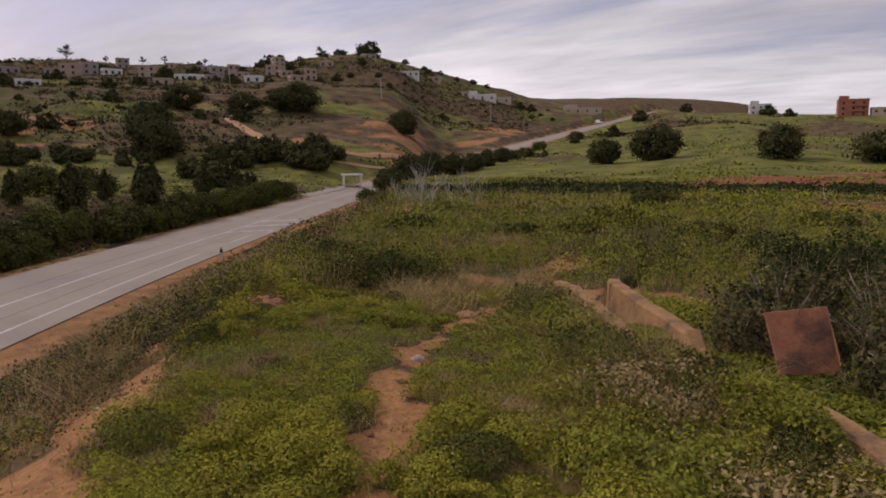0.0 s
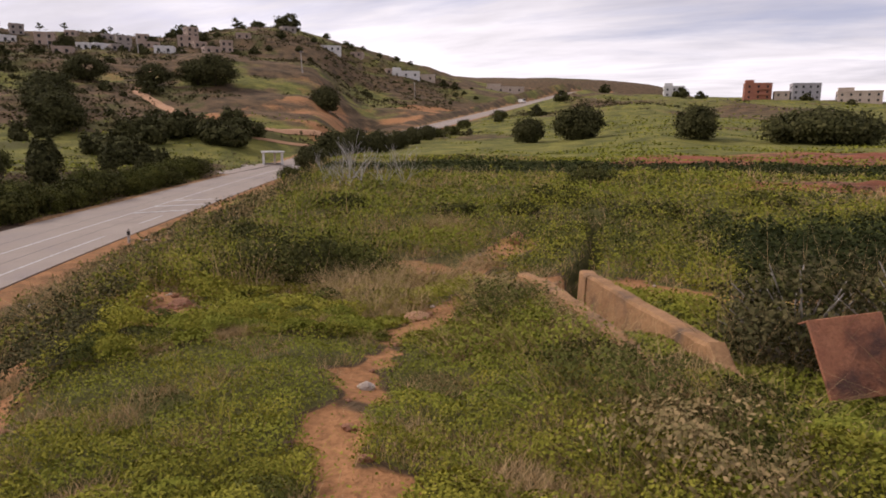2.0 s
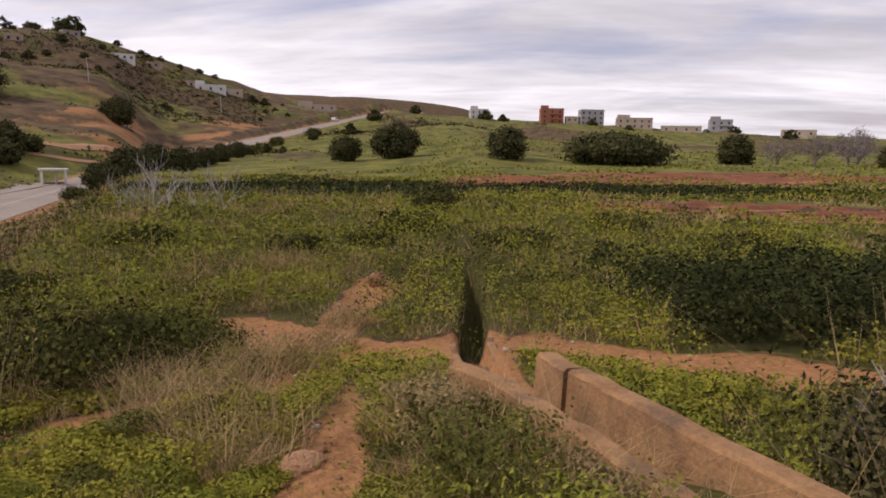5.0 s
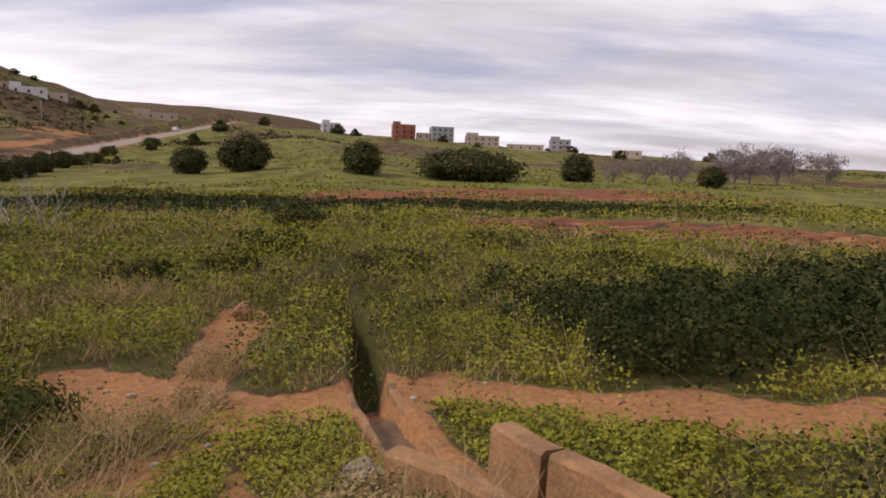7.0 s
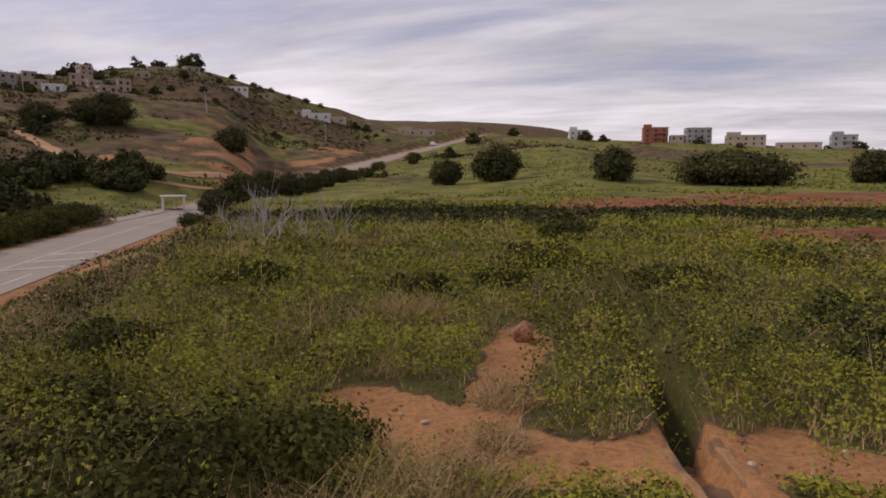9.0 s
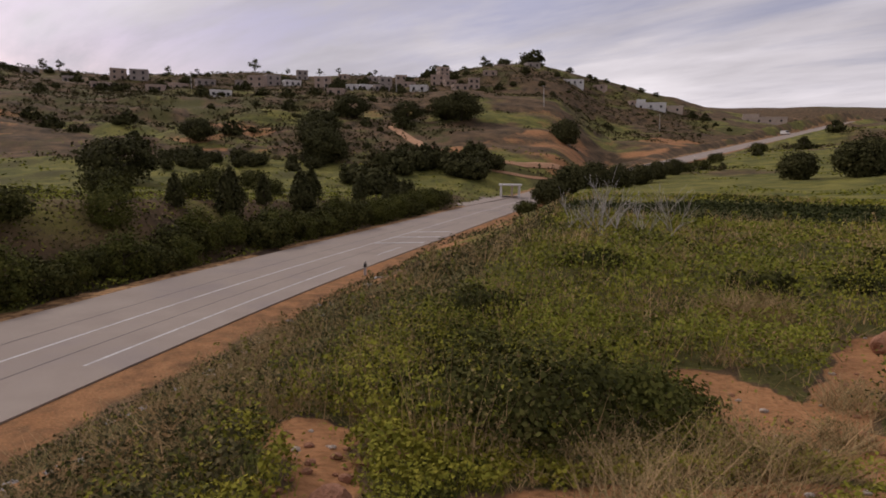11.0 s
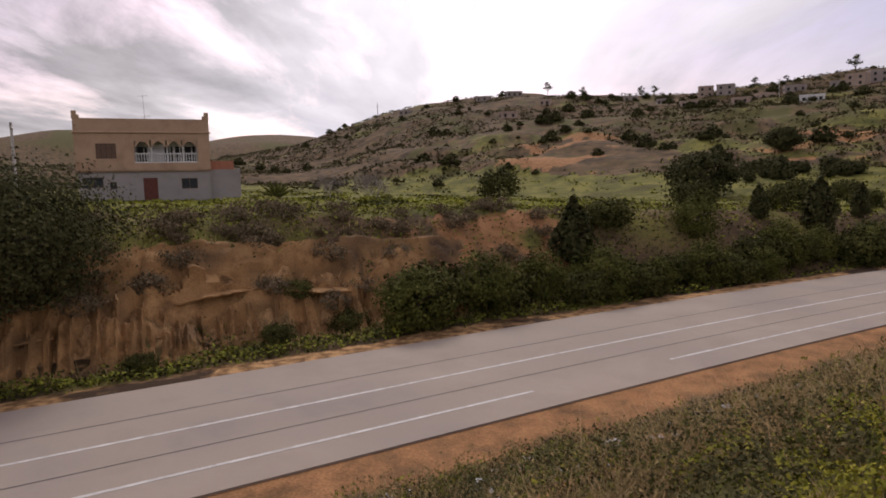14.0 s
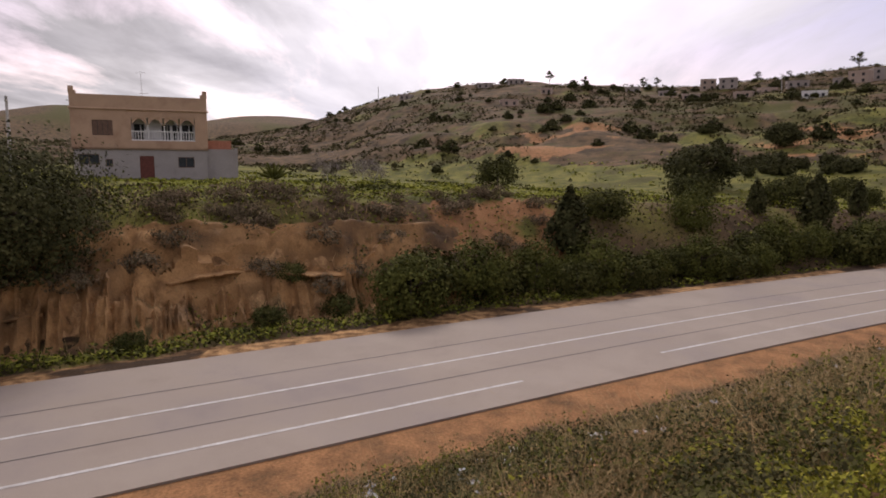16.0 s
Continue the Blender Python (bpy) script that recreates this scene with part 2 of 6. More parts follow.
def land_material():
    """Red earth, herbs and dry growth, laid out by the zones of the land."""
    m = bpy.data.materials.new("land")
    m.use_nodes = True
    n, link = m.node_tree.nodes, m.node_tree.links
    b = n["Principled BSDF"]
    b.inputs["Roughness"].default_value, b.inputs["Specular IOR Level"].default_value = 0.95, 0.1
    geo = n.new("ShaderNodeNewGeometry")
    zone = n.new("ShaderNodeAttribute")
    zone.attribute_name = "zone"
    parts = n.new("ShaderNodeSeparateColor")
    link.new(zone.outputs["Color"], parts.inputs[0])

    def tex(s, detail=6):
        t = n.new("ShaderNodeTexNoise")
        t.inputs["Scale"].default_value, t.inputs["Detail"].default_value = s, detail
        t.inputs["Roughness"].default_value = 0.62
        link.new(geo.outputs["Position"], t.inputs["Vector"])
        return t.outputs["Fac"]

    def mixed(fac, a, c):
        x = n.new("ShaderNodeMix")
        x.data_type = "RGBA"
        for sock, v in ((x.inputs[0], fac), (x.inputs[6], a), (x.inputs[7], c)):
            if isinstance(v, tuple):
                sock.default_value = (*v, 1)
            else:
                link.new(v, sock)
        return x.outputs[2]

    def ragged(weight, noise, amount):
        """A zone's weight with a broken edge."""
        a = n.new("ShaderNodeMath")
        a.operation = "MULTIPLY_ADD"
        link.new(noise, a.inputs[0])
        a.inputs[1].default_value, a.inputs[2].default_value = amount, -amount / 2
        s = n.new("ShaderNodeMath")
        s.operation = "ADD"
        link.new(weight, s.inputs[0]), link.new(a.outputs[0], s.inputs[1])
        r = n.new("ShaderNodeMapRange")
        r.interpolation_type = "SMOOTHSTEP"
        r.inputs[1].default_value, r.inputs[2].default_value = 0.35, 0.65
        link.new(s.outputs[0], r.inputs[0])
        return r.outputs[0]
    coarse, mid, fine, broad = tex(0.12), tex(1.1), tex(14, 4), n.new("ShaderNodeMapRange")
    broad.inputs[1].default_value, broad.inputs[2].default_value = 0.38, 0.62
    link.new(tex(0.21, 9), broad.inputs[0])
    broad = broad.outputs[0]
    brown = mixed(broad, (0.060, 0.042, 0.024), (0.155, 0.098, 0.052))
    earth = mixed(mid, (0.22, 0.098, 0.040), (0.44, 0.225, 0.105))
    lush = mixed(broad, (0.085, 0.088, 0.024), (0.20, 0.182, 0.046))
    # dark tone of crops and scrub, also painted as shade beneath the near herbs
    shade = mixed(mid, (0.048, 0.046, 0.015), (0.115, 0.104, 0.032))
    # rain-streaked earth, with the shade under thin ledges painted in as dark lines
    def stretched(sx, sz, s):
        mp = n.new("ShaderNodeMapping")
        mp.inputs[3].default_value = (sx, sx, sz)
        link.new(geo.outputs["Position"], mp.inputs[0])
        t = n.new("ShaderNodeTexNoise")
        t.inputs["Scale"].default_value, t.inputs["Detail"].default_value = s, 5
        link.new(mp.outputs[0], t.inputs["Vector"])
        return t.outputs["Fac"]
    streak = n.new("ShaderNodeMapRange")
    streak.inputs[1].default_value, streak.inputs[2].default_value = 0.38, 0.62
    link.new(stretched(1.0, 0.22, 2.2), streak.inputs[0])
    pale = mixed(streak.outputs[0], (0.150, 0.080, 0.036), (0.45, 0.262, 0.122))
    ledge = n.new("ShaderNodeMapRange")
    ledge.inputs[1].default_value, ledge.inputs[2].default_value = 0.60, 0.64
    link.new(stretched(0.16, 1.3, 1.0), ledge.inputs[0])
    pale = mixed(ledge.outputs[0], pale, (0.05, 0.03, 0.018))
    col = mixed(ragged(parts.outputs[1], coarse, 0.5), brown, lush)
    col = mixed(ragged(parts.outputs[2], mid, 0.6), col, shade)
    col = mixed(ragged(parts.outputs[0], mid, 0.5), col, earth)
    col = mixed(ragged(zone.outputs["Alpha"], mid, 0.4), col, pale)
    grain = n.new("ShaderNodeMix")
    grain.data_type, grain.blend_type = "RGBA", "MULTIPLY"
    grain.inputs[0].default_value = 1.0
    gr = n.new("ShaderNodeMapRange")
    gr.inputs[1].default_value, gr.inputs[2].default_value = 0.25, 0.75
    gr.inputs[3].default_value, gr.inputs[4].default_value = 0.6, 1.3
    link.new(fine, gr.inputs[0])
    gc = n.new("ShaderNodeCombineColor")
    for k in range(3):
        link.new(gr.outputs[0], gc.inputs[k])
    link.new(col, grain.inputs[6]), link.new(gc.outputs[0], grain.inputs[7])
    link.new(grain.outputs[2], b.inputs["Base Color"])
    bp = n.new("ShaderNodeBump")
    bp.inputs["Strength"].default_value, bp.inputs["Distance"].default_value = 0.6, 0.06
    link.new(fine, bp.inputs["Height"])
    link.new(bp.outputs[0], b.inputs["Normal"])
    return m


# ---------------------------------------------------------------- mesh helpers
def mesh_of(name, verts, faces, mat, sm=False):
    me = bpy.data.meshes.new(name)
    me.from_pydata([tuple(v) for v in verts], [], [tuple(f) for f in faces])
    me.materials.append(mat)
    if sm:
        me.polygons.foreach_set("use_smooth", [True] * len(me.polygons))
    me.update()
    return me


def quads_mesh(name, corners, mat, sides=4):
    """Bulk mesh of separate faces: corners is (count * sides, 3)."""
    me = bpy.data.meshes.new(name)
    k = len(corners)
    me.vertices.add(k)
    me.vertices.foreach_set("co", np.ascontiguousarray(corners, dtype=np.float32).ravel())
    me.loops.add(k)
    me.loops.foreach_set("vertex_index", np.arange(k, dtype=np.int32))
    me.polygons.add(k // sides)
    me.polygons.foreach_set("loop_start", np.arange(0, k, sides, dtype=np.int32))
    me.materials.append(mat)
    me.update(calc_edges=True)
    return me


def part(name, bm, mat, parent, label=""):
    me = bpy.data.meshes.new(name)
    bm.to_mesh(me)
    bm.free()
    me.materials.append(mat)
    ob = new(name, me)
    ob.parent = parent
    if label:
        ob["label"] = label
    return ob


def put(name, me, parent, m=None, label=""):
    ob = new(name, me)
    ob.parent = parent
    if m is not None:
        ob.matrix_basis = m
    if label:
        ob["label"] = label
    return ob


def box(bm, lo, hi, bevel=0.0, m=None):
    """Add a box to bm between two corners."""
    r = bmesh.ops.create_cube(bm, size=1.0)
    vs = r["verts"]
    lo, hi = Vector(lo), Vector(hi)
    for v in vs:
        v.co = Vector([(a + b) / 2 + c * (b - a) for a, b, c in zip(lo, hi, v.co)])
    if bevel:
        es = {e for v in vs for e in v.link_edges}
        g = bmesh.ops.bevel(bm, geom=list(es), offset=bevel, segments=1, affect="EDGES")
        vs = list({v for f in g["faces"] for v in f.verts} | {v for v in vs if v.is_valid})
    if m is not None:
        bmesh.ops.transform(bm, matrix=m, verts=[v for v in vs if v.is_valid])
    return vs


def boxed(name, lo, hi, mat, parent, bevel=0.0, label=""):
    bm = bmesh.new()
    box(bm, lo, hi, bevel)
    return part(name, bm, mat, parent, label)


def base(name, m, label, category, group="", kind=""):
    ob = new(name)
    ob.matrix_basis = m
    ob.empty_display_size = 0.2
    return tagged(ob, label, category, group, kind)


rng = np.random.default_rng(7)


def leaves(centres, size, tilt=0.8, slim=0.6, facing=None):
    """Corners of leaf quads round the given centres; tilt 0 lies flat (or square to facing), 1 any way."""
    k = len(centres)
    size = np.broadcast_to(size, (k,))[:, None]
    a = rng.uniform(0, 2 * np.pi, k)
    t = np.stack([np.cos(a), np.sin(a), rng.normal(0, tilt, k)], 1)
    t /= np.linalg.norm(t, axis=1)[:, None]
    nrm = np.stack([rng.normal(0, tilt, k), rng.normal(0, tilt, k), np.ones(k)], 1)
    if facing is not None:
        nrm = facing + rng.normal(0, tilt, (k, 3))
        t = np.cross(nrm, rng.normal(size=(k, 3)))
        t /= np.linalg.norm(t, axis=1)[:, None] + 1e-9
    s = np.cross(nrm, t)
    s /= np.linalg.norm(s, axis=1)[:, None]
    w = s * size * slim
    l = t * size
    c = np.asarray(centres)
    return np.stack([c - l * 0.5, c + w * 0.5, c + l * 0.5, c - w * 0.5], 1).reshape(-1, 3)


def slips(centres, size, tilt=0.8, slim=0.6, facing=None):
    """Corners of small pointed leaves, three to each."""
    q = leaves(centres, size, tilt, slim, facing).reshape(-1, 4, 3)
    return np.stack([q[:, 1] - (q[:, 2] - q[:, 0]) * .3, q[:, 2], q[:, 3] - (q[:, 2] - q[:, 0]) * .3], 1).reshape(-1, 3)


def blades(foot, height, width, lean=0.35):
    """Corners of thin triangles that stand on the given feet."""
    k = len(foot)
    height, width = np.broadcast_to(height, (k,))[:, None], np.broadcast_to(width, (k,))[:, None]
    a = rng.uniform(0, 2 * np.pi, k)
    side = np.stack([np.cos(a), np.sin(a), np.zeros(k)], 1) * width / 2
    tip = np.stack([rng.normal(0, lean, k), rng.normal(0, lean, k), np.ones(k)], 1) * height
    f = np.asarray(foot)
    return np.stack([f - side, f + side, f + tip], 1).reshape(-1, 3)


def tube(points, radii, sides=6):
    """Vertices and faces of a tapered tube along points."""
    vs, fs = [], []
    for n, p in enumerate(points):
        p = Vector(p)
        d = Vector(points[min(n + 1, len(points) - 1)]) - Vector(points[max(n - 1, 0)])
        q = d.to_track_quat("Z", "Y")
        for k in range(sides):
            a = 2 * math.pi * k / sides
            vs.append(p + q @ Vector((math.cos(a) * radii[n], math.sin(a) * radii[n], 0)))
    for n in range(len(points) - 1):
        for k in range(sides):
            a, b = n * sides + k, n * sides + (k + 1) % sides
            fs.append((a, b, b + sides, a + sides))
    fs.append(tuple(range(sides))[::-1])
    fs.append(tuple(range((len(points) - 1) * sides, len(points) * sides)))
    return vs, fs


def merge(pieces):
    vs, fs = [], []
    for v, f in pieces:
        k = len(vs)
        vs += v
        fs += [tuple(i + k for i in q) for q in f]
    return vs, fs

# ---------------------------------------------------------------- shape of the land
def curve(x, xs, ys):
    """Smooth curve through knots (monotone between them)."""
    x = np.asarray(x, float)
    xs, ys = np.asarray(xs, float), np.asarray(ys, float)
    k = np.clip(np.searchsorted(xs, x) - 1, 0, len(xs) - 2)
    h = np.diff(xs)
    s = np.diff(ys) / h
    m = np.concatenate([[s[0]], (s[:-1] + s[1:]) / 2 * (s[:-1] * s[1:] > 0), [s[-1]]])
    u = np.clip((x - xs[k]) / h[k], 0, 1)
    u2, u3 = u * u, u * u * u
    return (2 * u3 - 3 * u2 + 1) * ys[k] + (u3 - 2 * u2 + u) * h[k] * m[k] + (3 * u2 - 2 * u3) * ys[k + 1] + (u3 - u2) * h[k] * m[k + 1]


def smooth(u):
    u = np.clip(u, 0, 1)
    return u * u * (3 - 2 * u)


def wave_noise(x, y, size, seed=0):
    """Cheap value noise, -1 to 1, on arrays."""
    x, y = np.asarray(x, float) / size, np.asarray(y, float) / size
    i, j = np.floor(x), np.floor(y)
    u, v = smooth(x - i), smooth(y - j)

    def cell(a, b):
        h = np.sin(a * 127.1 + b * 311.7 + seed * 74.7) * 43758.5453
        return 2 * (h - np.floor(h)) - 1
    top = cell(i, j) * (1 - u) + cell(i + 1, j) * u
    low = cell(i, j + 1) * (1 - u) + cell(i + 1, j + 1) * u
    return top * (1 - v) + low * v


# centre line of the road: station knots, x, y, height
ROAD_S = [-120, -40, 0, 30, 60, 95, 122, 150, 178, 275, 392, 515, 640]
ROAD_X = [-12, -16.8, -18.2, -18.95, -17.8, -15.8, -13.2, -7, 4, 36, 88, 150, 215]
ROAD_Y = [-120, -36, 3, 32, 62, 96, 122, 147, 168, 262, 365, 470, 580]
ROAD_Z = [-6.6, -6.5, -6.5, -6.5, -6.45, -6.3, -6.0, -4.2, -1.6, 5.0, 16.5, 30, 37]
ROAD_T = np.arange(-120, 641, 5.0)
ROAD = np.stack([curve(ROAD_T, ROAD_S, k) for k in (ROAD_X, ROAD_Y, ROAD_Z)], 1)


def road_far(x, y):
    """Signed distance to the centre line (right of travel positive), station and road height."""
    x, y = np.ravel(np.asarray(x, float)), np.ravel(np.asarray(y, float))
    best, off, at = np.full(x.shape, 1e18), np.zeros(x.shape), np.zeros(x.shape)
    for n in range(0, len(ROAD) - 1):
        a, b = ROAD[n, :2], ROAD[n + 1, :2]
        e = b - a
        ln = np.hypot(*e)
        u = np.clip(((x - a[0]) * e[0] + (y - a[1]) * e[1]) / ln ** 2, 0, 1)
        dx, dy = x - a[0] - u * e[0], y - a[1] - u * e[1]
        d2 = dx * dx + dy * dy
        near = d2 < best
        best[near] = d2[near]
        off[near] = (np.sqrt(d2) * np.sign(dx * e[1] - dy * e[0]))[near]
        at[near] = (ROAD_T[n] + 5.0 * u)[near]
    return off, at, np.interp(at, ROAD_T, ROAD[:, 2])


LATTICE_X, LATTICE_Y = np.arange(-150, 151, 1.0), np.arange(-80, 201, 1.0)
LATTICE = [k.reshape(len(LATTICE_X), len(LATTICE_Y)) for k in road_far(*np.meshgrid(LATTICE_X, LATTICE_Y, indexing="ij"))[:2]]


def road_off(x, y):
    """As road_far, read off a one-metre lattice close by."""
    x, y = np.ravel(np.asarray(x, float)), np.ravel(np.asarray(y, float))
    off, at = np.zeros(x.shape), np.zeros(x.shape)
    inside = (np.abs(x) < 149) & (y > -79) & (y < 199)
    if inside.any():
        u, v = x[inside] + 150, y[inside] + 80
        i, j = u.astype(int), v.astype(int)
        u, v = u - i, v - j
        for out, grid in ((off, LATTICE[0]), (at, LATTICE[1])):
            out[inside] = (grid[i, j] * (1 - u) + grid[i + 1, j] * u) * (1 - v) + (grid[i, j + 1] * (1 - u) + grid[i + 1, j + 1] * u) * v
    if not inside.all():
        off[~inside], at[~inside], _ = road_far(x[~inside], y[~inside])
    return off, at, np.interp(at, ROAD_T, ROAD[:, 2])


# how far the crest of the near bank lies from the road: y, distance
LIP = ([-60, 0, 6, 9, 13, 15.6, 21, 29, 45, 70, 110, 200], [15.2, 15.6, 16.0, 15.4, 14.7, 15.1, 16.2, 16.5, 15.8, 13.5, 10.5, 10])

# the ditch that carries the channel on: y, x
DITCH = ([7.6, 8.2, 9.4, 10.95, 11.9, 13.2, 15.4, 17.6, 19.5], [1.86, 1.98, 2.32, 2.86, 3.3, 3.96, 4.85, 5.6, 6.2])

SKY_AZ = [-180, -110, -70, -55, -42, -33, -25, -18, -12, -8, -4.5, -1, 3.7, 8, 12, 16, 23, 30, 40, 50, 58, 65, 70, 74, 80, 95, 130, 180]
SKY_EL = [.5, .6, 1.0, 1.8, 2.3, 2.7, 3.1, 3.5, 3.9, 4.5, 5.4, 6.4, 7.5, 8.0, 7.9, 7.3, 7.0, 6.8, 6.2, 6.6, 6.5, 5.7, 4.2, 2.8, 2.0, 1.6, 1, .5]


def land(x, y):
    """Height of the land."""
    shape = np.shape(x)
    x, y = np.ravel(np.asarray(x, float)), np.ravel(np.asarray(y, float))
    off, at, rz = road_off(x, y)
    r = np.hypot(x, y - 5)
    az = np.degrees(np.arctan2(-x, y - 5))
    # the near side: a platform that falls away to the fields
    right = curve(y, [-60, -5, 0, 6, 9, 12, 15, 18, 22, 30, 45, 60, 90], [-2.2, -1.75, -1.7, -1.85, -2.15, -2.44, -2.5, -2.25, -1.98, -1.95, -2.1, -2.5, -3.6])
    right = right + 0.35 * smooth((x - 6) / 20) * smooth((14 - y) / 12)
    lip = curve(y, *LIP)
    bank = np.clip((off - 6.0) / (lip - 6.0), 0, 1)
    bank = bank + 0.05 * np.sin(bank * 2 * np.pi) * smooth((y - 20) / 15)
    near = rz - 0.08 + (right - rz + 0.08) * bank
    # the far side: a cut bank, then fields
    field = -1.9 - 3.2 * smooth((y - 10) / 90)
    foot = curve(y, [-60, 0, 20, 45, 90, 200], [7.0, 7.6, 8.0, 7.0, 6.5, 7])
    head = curve(y, [-60, 0, 20, 45, 90, 200], [15.5, 15.0, 16, 14, 13, 15])
    cut = smooth((-off - foot) / (head - foot)) ** 0.85
    far = rz - 0.1 + (field - rz + 0.1) * cut
    z = np.where(off > 0, near, far)
    # the slopes that close the view
    el = curve(az, SKY_AZ, SKY_EL)
    crest = curve(az, [-180, -25, -8, 0, 40, 58, 74, 95, 180], [480, 480, 470, 440, 400, 390, 420, 500, 480])
    start = curve(az, [-180, -20, -5, 0, 12, 40, 55, 75, 180], [50, 50, 70, 115, 120, 120, 150, 170, 60])
    low = np.where(off > 0, -3.6, field)
    u = (r - start) / (crest - start)
    lift = (crest * np.tan(np.radians(el)) - low) * np.where(u < 1, np.clip(u, 0, 1) ** curve(az, [-180, -26, -10, -1, 5, 180], [1.12, 1.12, 1.9, 2.0, 1.12, 1.12]), 1.0)
    rough = smooth((r - 130) / 120)
    lift = lift + rough * (2.6 * wave_noise(x, y, 55, 1) + 1.3 * wave_noise(x, y, 21, 2)) * (u < 1.02) - np.clip(r - crest, 0, None) * 0.02
    # a broken, gullied foot to the hill across the valley
    gully = smooth((az - 18) / 12) * smooth((72 - az) / 10) * smooth((r - 160) / 30) * smooth((300 - r) / 60)
    lift = lift + gully * 3.0 * np.abs(wave_noise(x, y, 16, 5))
    # far ridges
    ridge = curve(az, [-180, -60, -30, -20, -10, 0, 8, 20, 60, 70, 76, 84, 92, 105, 130, 180], [0, .3, 2.6, 4.0, 4.75, 5.1, 4.6, 3, 2.5, 3.2, 3.75, 3.1, 3.5, 3.3, 2, 0])
    high = 1500 * np.tan(np.radians(ridge)) * smooth((r - 700) / 800)
    z = z + np.where(r > start, np.maximum(lift, 0), 0)
    z = np.where(r > 650, np.maximum(z, high + 18 * wave_noise(x, y, 170, 3) * smooth((r - 700) / 500)), z)
    # small bumps
    calm = smooth((np.abs(off) - 5.6) / 1.5)
    z = z + calm * (0.05 * wave_noise(x, y, 0.9, 7) + 0.10 * wave_noise(x, y, 3.1, 8) + 0.022 * wave_noise(x, y, 0.33, 9))
    z = z + calm * smooth((r - 18) / 20) * 0.22 * wave_noise(x, y, 7.0, 10)
    # rain-cut ribs in the bank across the road
    ribs = smooth((-off - 7.6) / 0.8) * smooth((13.2 + off) / 2.0) * smooth((y + 14) / 6) * smooth((24 - y) / 5) * (off < 0)
    z = z + ribs * (0.55 * np.abs(wave_noise(y + 0.25 * off, 0 * y, 0.8, 41)) + 0.35 * wave_noise(y, off, 2.2, 42) + 0.5 * smooth((wave_noise(y * 0.25, off, 0.9, 43)) / 0.5) - 0.3)
    # terraces on the village hill
    hillside = smooth((r - 150) / 40) * smooth((430 - r) / 40) * smooth((az + 6) / 6)
    z = z + hillside * (0.9 * np.abs(np.sin(z * 0.55 + 1.5 * wave_noise(x, y, 60, 44))) - 0.5)
    # raised ground beside the channel, and the ditch that runs on from it
    z = z + 0.16 * smooth(1 - np.abs(x - 1.15) / 0.55) * smooth((y - 3.2) / 1.5) * smooth((8.6 - y) / 1.2)
    z = z + 0.24 * smooth(1.6 - np.abs(x - 1.83) / 0.2) * smooth((7.1 - y) / 1.0) * smooth((y - 2.5) / 1.0)
    dx = np.abs(x - np.interp(y, *DITCH))
    z = z - (0.26 + 0.42 * smooth((y - 10.9) / 1.0)) * (1 - smooth((dx - 0.13) / 0.09)) * smooth((y - 7.8) / 0.5) * smooth((18.5 - y) / 4)
    # the road bed keeps its own height
    bed = 1 - smooth((np.abs(off) - 5.4) / 3.5)
    bed = np.where(at > 118, 1 - smooth((np.abs(off) - 5.0) / 14), np.where(np.abs(off) < 5.4, 1, 0) * 1.0)
    z = z * (1 - bed) + (rz - 0.055) * bed
    return z.reshape(shape)


def ground(x, y):
    return float(land(np.array([x]), np.array([y]))[0])

# ---------------------------------------------------------------- what grows where
TRAILS = [  # worn red earth: half width, then points
    (0.15, [(-0.5, 1), (-0.45, 2.6), (-0.3, 3.9), (-0.4, 4.8), (-0.25, 6.1), (0.15, 7.3), (0.45, 8), (0.9, 9.2), (1.62, 10.96), (2.37, 11.38)]),
    (0.46, [(1.6, 11.01), (2.63, 11.05), (3.6, 10.8), (4, 9.8), (4.4, 8.8), (5, 7.9), (6.5, 6.8)]),
    (0.62, [(0.56, 13.14), (1.03, 11.82), (1.58, 11.05)]),
    (0.40, [(1.59, 12.27), (1.84, 13.17), (2.48, 14.46), (3.01, 15.49)]),
    (0.34, [(-2.1, 1.0), (-2.25, 3.4), (-2.6, 4.7), (-2.85, 6.0)]),
    (0.42, [(-2.4, 7.8), (-2.3, 8.6), (-2.6, 9.3), (-2.95, 9.9)]),
    (0.25, [(-1.6, 8.9), (-0.4, 9.6), (1.2, 10.2)]),
    (0.9, [(-70, 238), (-66, 208), (-47, 176), (-32, 158), (-22, 157), (-9, 170), (3, 180)]),
    (0.24, [(-6.7, 6.6), (-6.4, 8.7), (-6.3, 9.8), (-6.7, 12.1), (-7.6, 15.5)]),
    (0.20, [(-6.7, 12.1), (-6.0, 12.7), (-5.3, 12.9)]),
]


def trail(x, y):
    """Distance past the edge of the nearest trail."""
    best = np.full(np.shape(x), 1e9)
    for w, pts in TRAILS:
        for a, b in zip(pts, pts[1:]):
            ex, ey = b[0] - a[0], b[1] - a[1]
            u = np.clip(((x - a[0]) * ex + (y - a[1]) * ey) / (ex * ex + ey * ey), 0, 1)
            best = np.minimum(best, np.hypot(x - a[0] - u * ex, y - a[1] - u * ey) - w)
    return best


